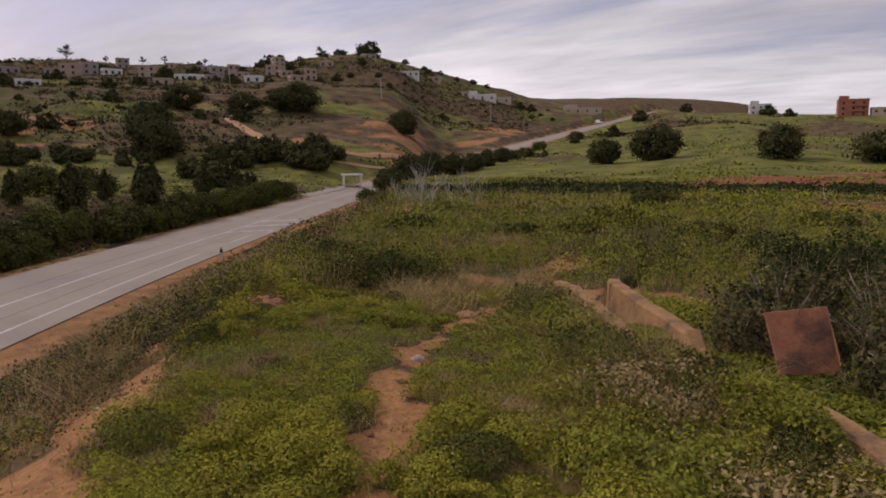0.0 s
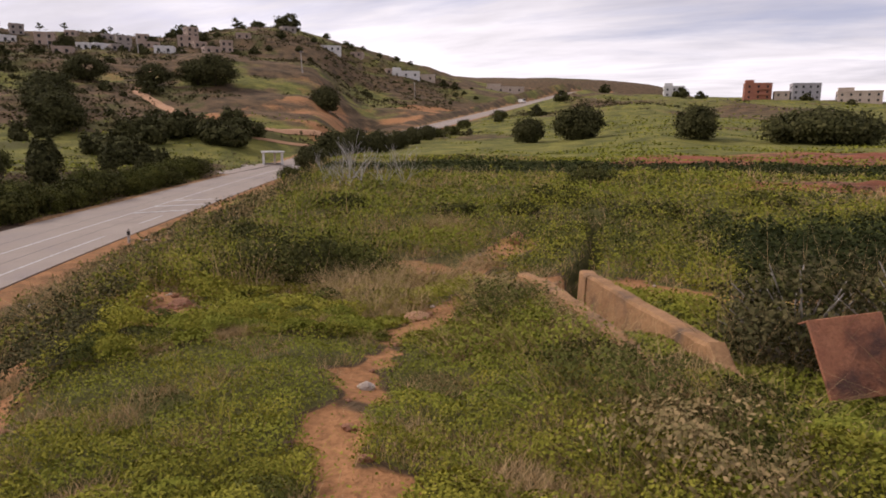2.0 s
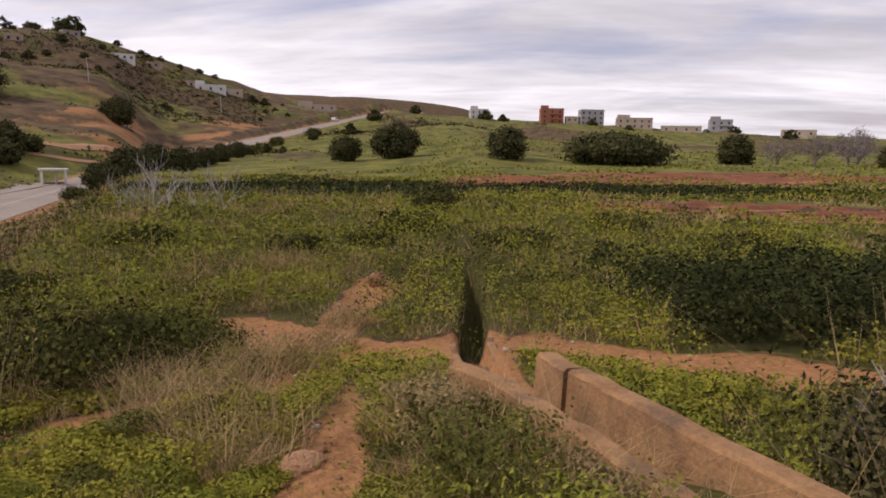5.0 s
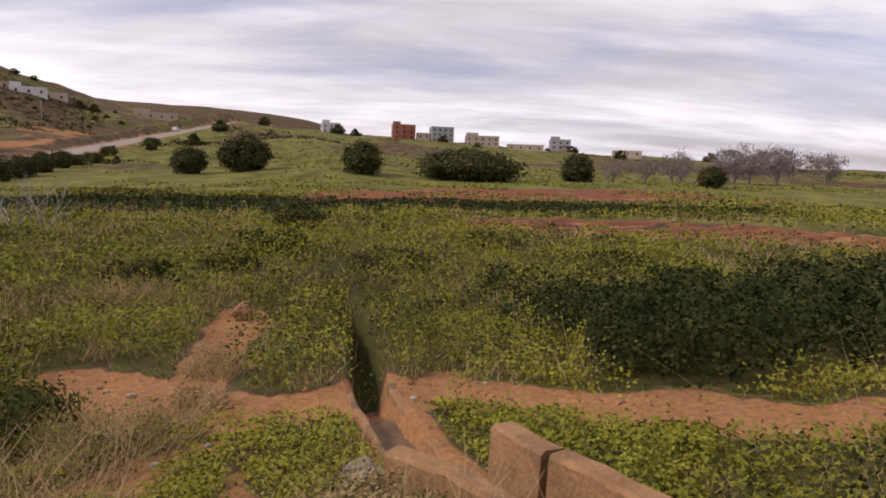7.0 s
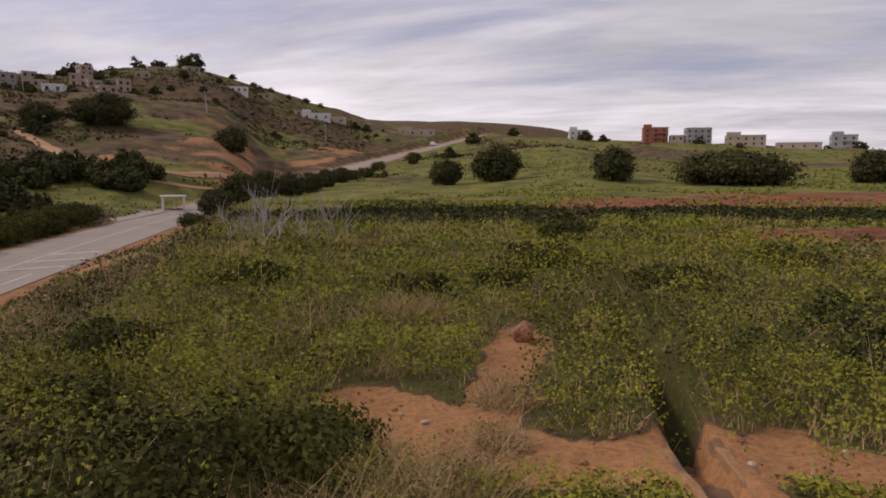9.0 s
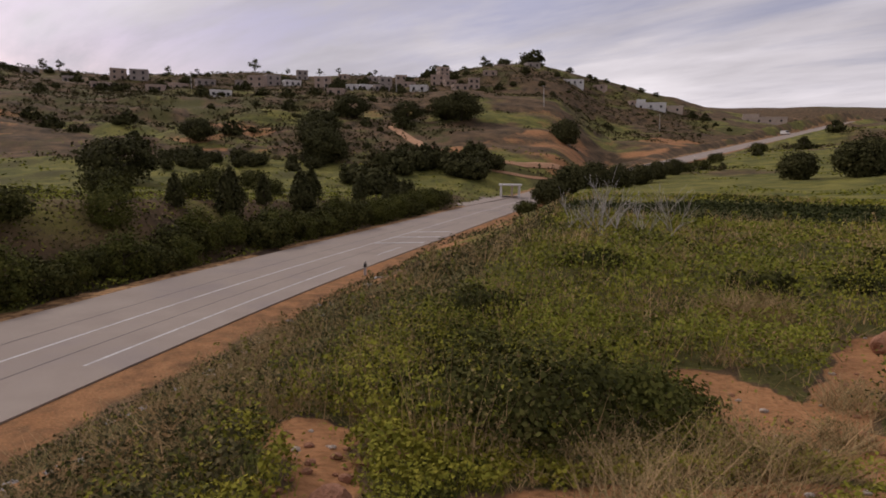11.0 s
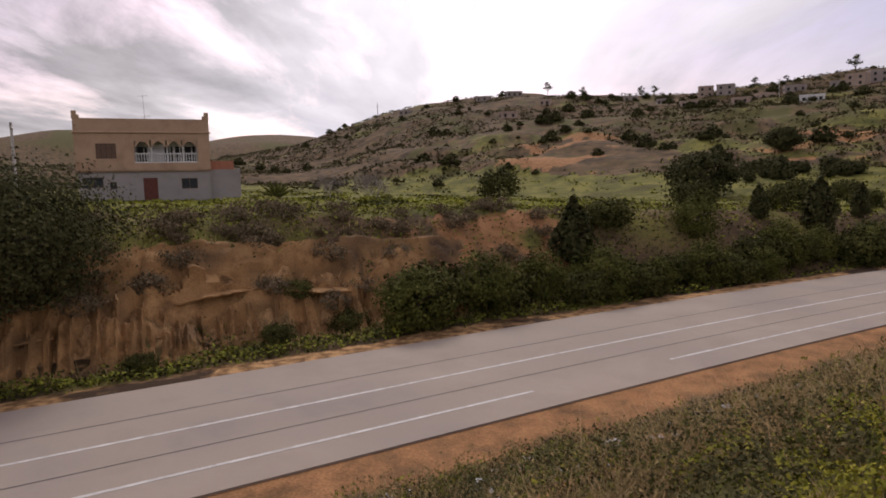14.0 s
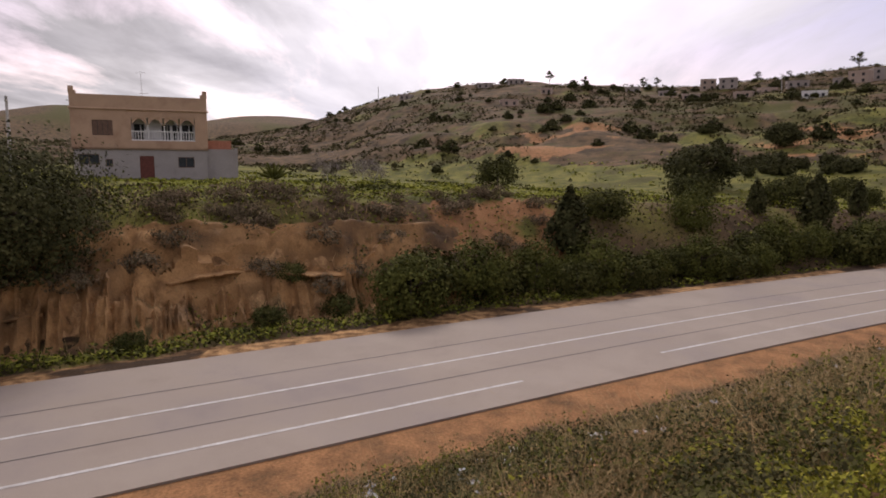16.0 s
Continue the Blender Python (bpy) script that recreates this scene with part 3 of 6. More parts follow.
def zones(x, y):
    """Weights of bare earth, lush green, dark growth with painted understory shade, and pale earth (arrays)."""
    x, y = np.ravel(np.asarray(x, float)), np.ravel(np.asarray(y, float))
    off, at, rz = road_off(x, y)
    r, az = np.hypot(x, y - 5), np.degrees(np.arctan2(-x, y - 5))
    n1, n2, n3 = wave_noise(x, y, 1.3, 21), wave_noise(x, y, 4.5, 22), wave_noise(x, y, 26, 23)
    right = off > 6.0
    lip = curve(y, *LIP)
    onbank = smooth((lip - 0.6 - off + n1) / 1.2) * (off > 0)
    # bare earth
    soil = smooth(0.62 - (trail(x, y) + 0.20 * n1 + 0.20 * wave_noise(x, y, 0.45, 24) + 0.09 * wave_noise(x, y, 0.14, 25)) / 0.3)
    soil = np.maximum(soil, 0.56 * smooth((6.6 + 0.6 * n1 - off) / 1.0) * (off > 0))
    ditch = np.abs(x - np.interp(y, *DITCH))
    soil = np.maximum(soil, (1 - smooth((ditch - 0.3) / 0.15)) * smooth((y - 7.8) / 0.4) * smooth((11.9 - y) / 0.7))
    soil = np.maximum(soil, onbank * smooth((n1 + n2 - 0.55) / 0.4) * 0.8)
    # ploughed strips across the valley floor
    edge1 = np.interp(x, [14.7, 31.5, 43.8, 58.7], [38.1, 42, 40.4, 35.4]) + .6 * n2
    red1 = (x > 14.7 + n2) & (y > edge1) & (y < np.interp(x, [15.2, 22.9, 42, 60, 69], [44.1, 58, 64, 56, 51])) & (x < 61)
    red2 = (x > 12.6 + n2) & (y > np.interp(x, [11.8, 14.5, 19.2, 22.4, 36.5, 46], [25.1, 21.9, 19.3, 18.2, 14.5, 8])) & (y < np.interp(x, [11.5, 21.2, 27, 33, 56], [25.6, 26.6, 21.6, 17.7, 15]) + .3 * n2)
    soil = np.maximum(soil, np.where(right & (red1 | red2), 0.55, 0))
    # lush growth on the near side
    lush = np.where(right, 0.75 + 0.3 * n2, 0.0) * (1 - 0.75 * onbank)
    crop = np.interp(x, [-2.2, 6.5, 20.7, 24.9, 34.4], [30.4, 30.1, 29.7, 26.3, 23.9]) + .5 * n2
    dark1 = right & (x > -2.4) & (x < 14.7) & (y > crop) & (y < 42 + n2)
    dark2 = right & (x >= 14.7) & (y > crop) & (y < edge1) & (x < 40)
    dark = np.where(dark1 | dark2, 0.9, 0.0)
    dark = np.where(right & (red1 | red2), 0.9, dark)
    dark = np.maximum(dark, onbank * smooth(0.5 - n2) * 0.35)
    lush = np.where(dark > 0.5, 0, lush)
    lush = np.where(right & (r > 34) & (r < 135) & (dark < 0.5), 0.95 + 0.3 * n2, lush)
    lush = np.where(right & (r > 135), 0.62 + 0.4 * n3, lush)
    # across the road: bank, fields, hills
    left = off < -5.2
    bankl = left & (off > -15) & (r < 110)
    lush = np.where(left, np.where(bankl, 0.30 + 0.40 * n2, 0.92 + 0.30 * np.sin(0.55 * (0.5 * x + y) + 2 * n3) + 0.2 * n2), lush)
    hill = left & (r > np.interp(az, [0, 20, 30, 46, 54, 62, 70, 80], [148, 148, 156, 160, 176, 188, 205, 212]) + 5 * n3)
    slope = smooth((16 - az) / 4) * smooth((az + 8) / 4) * smooth((330 - r) / 60)
    lush = np.where(hill, 0.33 + 0.03 * slope - 0.16 * smooth((az - 36) / 12) + 0.40 * n3 + 0.25 * n2, lush)
    pale = smooth((-off - 7.2) / 1.5) * smooth((14.2 + off) / 2.5) * smooth((26 - y) / 6) * (0.42 + 0.35 * n2 + 0.3 * n1) * left
    pale = np.maximum(pale, smooth((6.3 + 0.3 * n1 + off) / 0.5) * 0.9 * (off < 0))
    soil = np.where(left & bankl & (y > 18) & (y < 30) & (off < -10), 0.55 + 0.3 * n1, soil)
    cliff = hill & (r > 165) & (r < 235) & (az > 6)
    gash = smooth((az - 44) / 4) * smooth((60 - az) / 4) + smooth((az - 26) / 3) * smooth((38 - az) / 3) * (r < 215)
    soil = np.where(cliff, np.where(wave_noise(x, y, 11, 31) + 0.5 * n2 + 0.25 * gash > 0.42, 0.30 + 0.28 * gash, 0.16), soil)
    soil = np.where(hill & ~cliff, np.minimum(np.maximum(soil, 0.12 + 0.10 * slope + 0.30 * wave_noise(x, y, 40, 32) + 0.25 * n2), np.where(az > 38, 0.40, 0.48)), soil)
    dark = np.where(hill, 0.27 - 0.22 * slope + 0.30 * wave_noise(x, y, 30, 33) + 0.35 * n2, dark)
    dark = np.where(left & ~hill & (r > 60), 0.22 + 0.25 * n3 + 0.4 * wave_noise(x, y, 7, 35), dark)
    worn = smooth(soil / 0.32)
    # ground under the near herbs coloured dark, for the shade between plants
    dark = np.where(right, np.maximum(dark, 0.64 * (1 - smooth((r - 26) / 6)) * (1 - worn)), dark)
    lush = np.where(right & (r < 30), lush * (1 - worn), lush)
    verge = left & (off > -40 + 8 * n3) & (off < -9) & (at > 150) & (at < 330)
    soil = np.where(verge, 0.42 + 0.35 * wave_noise(x, y, 9, 37) + 0.2 * n2, soil)
    far = r > 650
    soil, lush, dark = np.where(far, 0.0, soil), np.where(far, 0.0, lush), np.where(far, 0.25 + 0.45 * wave_noise(x, y, 90, 36), dark)
    return soil, lush, dark, pale



# ---------------------------------------------------------------- the ground sheet
def build_ground():
    az = np.concatenate([np.arange(-180, -84, 4.0), np.arange(-84, 108, 0.45), np.arange(108, 180, 4.0)])
    r = np.concatenate([[0.0], np.geomspace(0.5, 60, 210), np.geomspace(61, 520, 140), np.geomspace(530, 4200, 40)])
    a, b = np.radians(az), r
    x = -np.sin(a)[None, :] * b[:, None]
    y = np.cos(a)[None, :] * b[:, None] + 5
    z = land(x, y)
    k = len(az)
    idx = np.arange(len(r) * k).reshape(len(r), k)
    nxt = np.roll(idx, -1, axis=1)
    f = np.stack([idx[:-1], idx[1:], nxt[1:], nxt[:-1]], -1).reshape(-1, 4)
    me = bpy.data.meshes.new("ground")
    v = np.stack([x, y, z], -1).reshape(-1, 3).astype(np.float32)
    me.vertices.add(len(v))
    me.vertices.foreach_set("co", v.ravel())
    me.loops.add(f.size)
    me.loops.foreach_set("vertex_index", f[:, ::-1].astype(np.int32).ravel())
    me.polygons.add(len(f))
    me.polygons.foreach_set("loop_start", np.arange(0, f.size, 4, dtype=np.int32))
    me.polygons.foreach_set("use_smooth", np.ones(len(f), dtype=bool))
    me.update(calc_edges=True)
    zone = me.color_attributes.new("zone", "FLOAT_COLOR", "POINT")
    zone.data.foreach_set("color", np.clip(np.stack(zones(v[:, 0], v[:, 1]), 1), 0, 1).astype(np.float32).ravel())
    me.materials.append(land_material())
    return tagged(new("ground", me), "red earth and green herbs over rolling farmland", "ground", kind="structure")


build_ground()


# ---------------------------------------------------------------- ploughed strips
def ploughed(name, x0, x1, near_x, near_y, back_x, back_y):
    """Bare ploughed earth between two field edges, ridged along the furrows."""
    gx, gv = np.meshgrid(np.linspace(x0, x1, 110), np.linspace(0, 1, 40), indexing="ij")
    lo = np.interp(gx, near_x, near_y) + .9 * wave_noise(gx, 0 * gx, 5, 101) + .4 * wave_noise(gx, 0 * gx, 1.7, 102)
    hi = np.interp(gx, back_x, back_y) + .9 * wave_noise(gx, 0 * gx, 6, 103)
    y = lo + np.maximum(hi - lo, .1) * gv
    rim = np.sin(np.pi * np.clip(gv, 0, 1)) ** .3
    z = land(gx, y) + .10 * rim - .06 + rim * (.05 * np.sin(y * 5.5) + .07 * wave_noise(gx, y, .9, 104))
    v = np.stack([gx, y, z], -1).reshape(-1, 3)
    idx = np.arange(gx.size).reshape(gx.shape)
    f = np.stack([idx[:-1, :-1], idx[1:, :-1], idx[1:, 1:], idx[:-1, 1:]], -1).reshape(-1, 4)
    return tagged(new(name, mesh_of(name, v.tolist(), f.tolist(), M["plough"])), "bare ploughed red earth between green fields", "field", kind="structure")


ploughed("ploughed_field", 14.7, 60, [14.7, 31.5, 43.8, 60], [38.1, 42, 40.4, 35.3], [15.2, 22.9, 40.6, 60], [44.1, 59, 62.6, 56])
ploughed("ploughed_field", 12.6, 31, [11.8, 14.5, 19, 22, 31], [25.1, 21.9, 19.4, 18.4, 16.2], [11.5, 21.2, 26.8, 31], [25.7, 26.6, 21.8, 19.5])


# ---------------------------------------------------------------- the road
def ribbon(name, s0, s1, d0, d1, lift, mat, parent=None, step=2.0, thick=0.0):
    """A strip along the road between two stations and two offsets."""
    s = np.linspace(s0, s1, max(2, int((s1 - s0) / step) + 1))
    c = np.stack([np.interp(s, ROAD_T, ROAD[:, k]) for k in range(3)], 1)
    t = np.stack([np.interp(s, ROAD_T, np.gradient(ROAD[:, k])) for k in range(2)], 1)
    t /= np.linalg.norm(t, axis=1)[:, None]
    nrm = np.stack([t[:, 1], -t[:, 0]], 1)
    vs, fs = [], []
    for p, q in zip(c, nrm):
        crown = [-0.02 * abs(d) / 2 for d in (d0, d1)]
        vs += [(p[0] + q[0] * d0, p[1] + q[1] * d0, p[2] + lift + crown[0] * 0), (p[0] + q[0] * d1, p[1] + q[1] * d1, p[2] + lift + crown[1] * 0)]
    if thick:
        k = len(vs)
        vs += [(a, b, h - thick) for a, b, h in vs]
    for i in range(len(s) - 1):
        a = 2 * i
        fs.append((a, a + 1, a + 3, a + 2))
        if thick:
            fs.append((a + 1, a + 1 + k, a + 3 + k, a + 3))
            fs.append((a, a + 2, a + 2 + k, a + k))
    me = mesh_of(name, vs, fs, mat)
    return put(name, me, parent) if parent else new(name, me)


road = tagged(ribbon("road", -118, 638, -4.6, 3.82, 0.0, M["asphalt"], thick=0.25), "worn pale grey two-lane asphalt road", "road", kind="structure")
ribbon("centre_line", -118, 300, -0.32, -0.20, 0.006, M["paint"], road)
for d in (-1.85, 1.18):
    ribbon("seam", -118, 118, d - 0.022, d + 0.022, 0.005, M["seam"], road)
for s0, s1 in ((-60, -40), (-34, -14), (-7.7, 13.4), (19.6, 41.0), (46.5, 51.0)):
    ribbon("edge_line", s0, s1, 2.45, 2.57, 0.006, M["paint"], road)


def road_point(s, d):
    c = [float(np.interp(s, ROAD_T, ROAD[:, k])) for k in range(3)]
    t = [float(np.interp(s, ROAD_T, np.gradient(ROAD[:, k]))) for k in range(2)]
    l = math.hypot(*t)
    return c[0] + t[1] / l * d, c[1] - t[0] / l * d


for s0 in (52.0, 56.6, 61.4):
    corners = [road_point(s0, -.15), road_point(s0 + 2.0, 3.3), road_point(s0 + 2.5, 3.3), road_point(s0 + .5, -.15)]
    put("hatching", mesh_of("hatching", [(x, y, -6.44) for x, y in corners], [(0, 1, 2, 3)], M["paint"]), road)
junction = mesh_of("side_road", [(-20.5, 100, -6.27), (-16.5, 126, -5.93), (-34, 134, -5.9), (-36, 120, -6.1), (-20.5, 100, -6.6), (-16.5, 126, -6.5), (-34, 134, -6.6), (-36, 120, -6.7)],
                   [(0, 1, 2, 3), (0, 4, 5, 1), (2, 6, 7, 3), (3, 7, 4, 0), (1, 5, 6, 2)], M["asphalt"])
tagged(new("side_road", junction), "pale gravelled turnout beside the road", "road", kind="structure")


def drape(name, pts, half, lift, mat, label):
    """A worn track laid over the land."""
    vs, fs = [], []
    for a, b in zip(pts, pts[1:]):
        k = max(2, int(math.dist(a, b) / 1.5))
        d = Vector((b[0] - a[0], b[1] - a[1])).normalized()
        for i in range(k):
            x, y = a[0] + (b[0] - a[0]) * i / k, a[1] + (b[1] - a[1]) * i / k
            w = half * (1 + .35 * noise.noise((x * .2, y * .2, 2)))
            for e in (-w, 0, w):
                px, py = x + d.y * e, y - d.x * e
                vs.append((px, py, ground(px, py) + lift * (1 if e == 0 else .3)))
    for i in range(len(vs) // 3 - 1):
        fs += [(3 * i, 3 * i + 1, 3 * i + 4, 3 * i + 3), (3 * i + 1, 3 * i + 2, 3 * i + 5, 3 * i + 4)]
    return tagged(new(name, mesh_of(name, vs, fs, mat)), label, "track", kind="structure")


drape("dirt_track", [(-78, 262), (-74, 238), (-66, 204), (-54, 186), (-44, 171), (-36, 162), (-28, 156), (-20, 159), (-9, 168), (3, 178)], 1.5, .45, M["sand"], "worn orange dirt track up the hillside")
drape("dirt_track", [(-36, 150), (-24, 148), (-12, 155), (-2, 163)], .9, .4, M["sand"], "narrow bare terrace edge below the hillside track")


def cut_bank():
    """The rain-cut face across the road: upright ribs below, broken ledges above."""
    gy, gs_ = np.meshgrid(np.arange(-14, 24, .07), np.linspace(0, 1, 60), indexing="ij")
    off = -7.2 - 6.3 * gs_
    bend = wave_noise(gy, 0 * gy, 3.0, 121)
    rib = (1 - np.abs(wave_noise(gy + .10 * off, 0 * gy, .21, 122))) ** 1.6
    rib = .62 * rib + .22 * (1 - np.abs(wave_noise(gy + .05 * off, .7 * off, .17, 127))) + .16 * (1 - np.abs(wave_noise(gy, .3 * off, .9, 123)))
    low = smooth((gs_ - .08) / .10) * smooth((.38 + .09 * bend + .10 * wave_noise(gy, 0 * gy, .26, 126) - gs_) / .05)
    tier = gs_ * 3.2 + .35 * bend + .2 * wave_noise(gy, off, 1.2, 124)
    shelf = (tier - np.floor(tier)) ** 2 * smooth((gs_ - .3) / .15)
    edge = smooth(gs_ / .07) * smooth((1 - gs_) / .12) * smooth((gy + 14) / 2.5) * smooth((24 - gy) / 4)
    x = np.interp(gy, ROAD[:, 1], ROAD[:, 0]) + off
    z = land(x, gy) + .06 + edge * (.85 * low * (rib - .5) + .22 * shelf + .10 * wave_noise(gy, off, .5, 125)) - .35 * (1 - edge)
    x = x + edge * (.6 * shelf + .35 * low * rib)
    idx = np.arange(x.size).reshape(x.shape)
    f = np.stack([idx[:-1, :-1], idx[:-1, 1:], idx[1:, 1:], idx[1:, :-1]], -1).reshape(-1, 4)
    tagged(new("cut_bank", mesh_of("cut_bank", np.stack([x, gy, z], -1).reshape(-1, 3).tolist(), f.tolist(), M["cut"])), "rain-cut tan earth bank with ribs and ledges", "bank", kind="structure")


cut_bank()


def earth_ledge(y0, y1, rise, seed):
    """A crust of harder earth that juts from the cut face."""
    y = np.arange(y0, y1, .12)
    wob = wave_noise(y, 0 * y, 1.6, seed)
    taper = smooth((y - y0) / 1.5) * smooth((y1 - y) / 1.5)
    off = -7.2 - 6.3 * (rise + .008 * wob + .006 * wave_noise(y, 0 * y, .5, seed + 1))
    x = np.interp(y, ROAD[:, 1], ROAD[:, 0]) + off
    z = curve(y, np.arange(y0, y1 + 4, 4.0), [ground(float(np.interp(k, ROAD[:, 1], ROAD[:, 0])) - 7.2 - 6.3 * rise, float(k)) for k in np.arange(y0, y1 + 4, 4.0)]) + .20 + .05 * wob + .05 * wave_noise(y, 0 * y, .3, seed + 3)
    jut = .04 + .30 * taper * (.55 + .45 * wave_noise(y, 0 * y, .24, seed + 2))
    rows = [(x - .7, z + .06), (x + jut * .8, z + .02), (x + jut, z - .02), (x + jut * .85, z - .07), (x - .7, z - .12)]
    vs = np.concatenate([np.stack([a, y, b], 1) for a, b in rows]).tolist()
    k = len(y)
    fs = [(r * k + i, r * k + i + 1, (r + 1) * k + i + 1, (r + 1) * k + i) for r in range(4) for i in range(k - 1)]
    tagged(new("earth_ledge", mesh_of("earth_ledge", vs, fs, M["cut"])), "jutting crust of hard earth on the cut bank", "ledge", kind="structure")


for y0, y1, rise, seed in ((-9, -3, .22, 131), (-2, 3.5, .25, 134), (5, 10, .27, 137), (0, 6, .55, 141), (7, 12, .48, 144), (12, 17, .40, 147), (-8, -3, .62, 150)):
    earth_ledge(y0, y1, rise, seed)


# ---------------------------------------------------------------- buildings
def window_in(parent, x, y, z, w, h, mat, face=-1, depth=0.12, sill=True):
    """A recessed opening with a reveal on the front (face -1: towards -y)."""
    win = boxed("window", (x - w / 2, y + 0.02, z), (x + w / 2, y + depth, z + h), mat, parent)
    fr = bmesh.new()
    t = 0.06
    box(fr, (x - w / 2 - t, y - 0.02, z - t), (x - w / 2, y + depth, z + h + t))
    box(fr, (x + w / 2, y - 0.02, z - t), (x + w / 2 + t, y + depth, z + h + t))
    box(fr, (x - w / 2, y - 0.02, z + h), (x + w / 2, y + depth, z + h + t))
    box(fr, (x - w / 2 - t, y - 0.06, z - 2 * t), (x + w / 2 + t, y + depth, z))
    part("window_frame", fr, M["cement"], win)
    return win


def wall_with_holes(w, h, d, holes):
    """Front wall as a bmesh, w wide from x=0, d thick, with rectangular holes (x0, z0, x1, z1)."""
    bm = bmesh.new()
    xs = sorted({0, w, *[v for q in holes for v in (q[0], q[2])]})
    zs = sorted({0, h, *[v for q in holes for v in (q[1], q[3])]})
    for x0, x1 in zip(xs, xs[1:]):
        for z0, z1 in zip(zs, zs[1:]):
            cx, cz = (x0 + x1) / 2, (z0 + z1) / 2
            if not any(q[0] < cx < q[2] and q[1] < cz < q[3] for q in holes):
                box(bm, (x0, 0, z0), (x1, d, z1))
    bmesh.ops.remove_doubles(bm, verts=bm.verts, dist=0.001)
    return bm


def town_house(m, w, d, floors, wall, label, cols=3, fh=3.0, tower=0.0, bays=()):
    """A flat-roofed house: walls, roof slab and parapet, windows with frames."""
    ob = base("house", m, label, "house", "houses on the slopes")
    h = floors * fh
    bm = bmesh.new()
    box(bm, (-w / 2, 0, -2.5), (w / 2, d, h))
    part("wall", bm, wall, ob)
    bm = bmesh.new()
    box(bm, (-w / 2 - 0.15, -0.15, h), (w / 2 + 0.15, d + 0.15, h + 0.25))
    for lo, hi in (((-w / 2 - .1, -.1, h + .25), (w / 2 + .1, .15, h + .8)), ((-w / 2 - .1, d - .15, h + .25), (w / 2 + .1, d + .1, h + .8)),
                   ((-w / 2 - .1, .15, h + .25), (-w / 2 + .15, d - .15, h + .8)), ((w / 2 - .15, .15, h + .25), (w / 2 + .1, d - .15, h + .8))):
        box(bm, lo, hi)
    roof = part("roof", bm, wall, ob)
    if tower:
        bm = bmesh.new()
        box(bm, (-w / 2 + 0.3, 1, h + 0.25), (-w / 2 + tower, d * 0.6, h + 2.6))
        part("stair_head", bm, wall, roof)
    for f in range(floors):
        for c in range(cols):
            x = -w / 2 + (c + 0.5) * w / cols
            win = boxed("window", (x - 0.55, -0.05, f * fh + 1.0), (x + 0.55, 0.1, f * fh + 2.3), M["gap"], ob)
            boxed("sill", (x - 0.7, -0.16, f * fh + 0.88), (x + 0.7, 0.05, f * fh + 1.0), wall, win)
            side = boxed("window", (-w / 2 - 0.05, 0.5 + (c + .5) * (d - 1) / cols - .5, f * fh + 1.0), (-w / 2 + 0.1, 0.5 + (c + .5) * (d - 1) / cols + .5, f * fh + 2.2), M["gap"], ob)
    for f in bays:
        bm = bmesh.new()
        box(bm, (-w * 0.1, -1.1, f * fh - 0.15), (w * 0.42, 0, f * fh + 0.02))
        box(bm, (-w * 0.1, -1.1, f * fh + 0.02), (w * 0.42, -0.98, f * fh + 0.9))
        part("balcony", bm, wall, ob)
    return ob



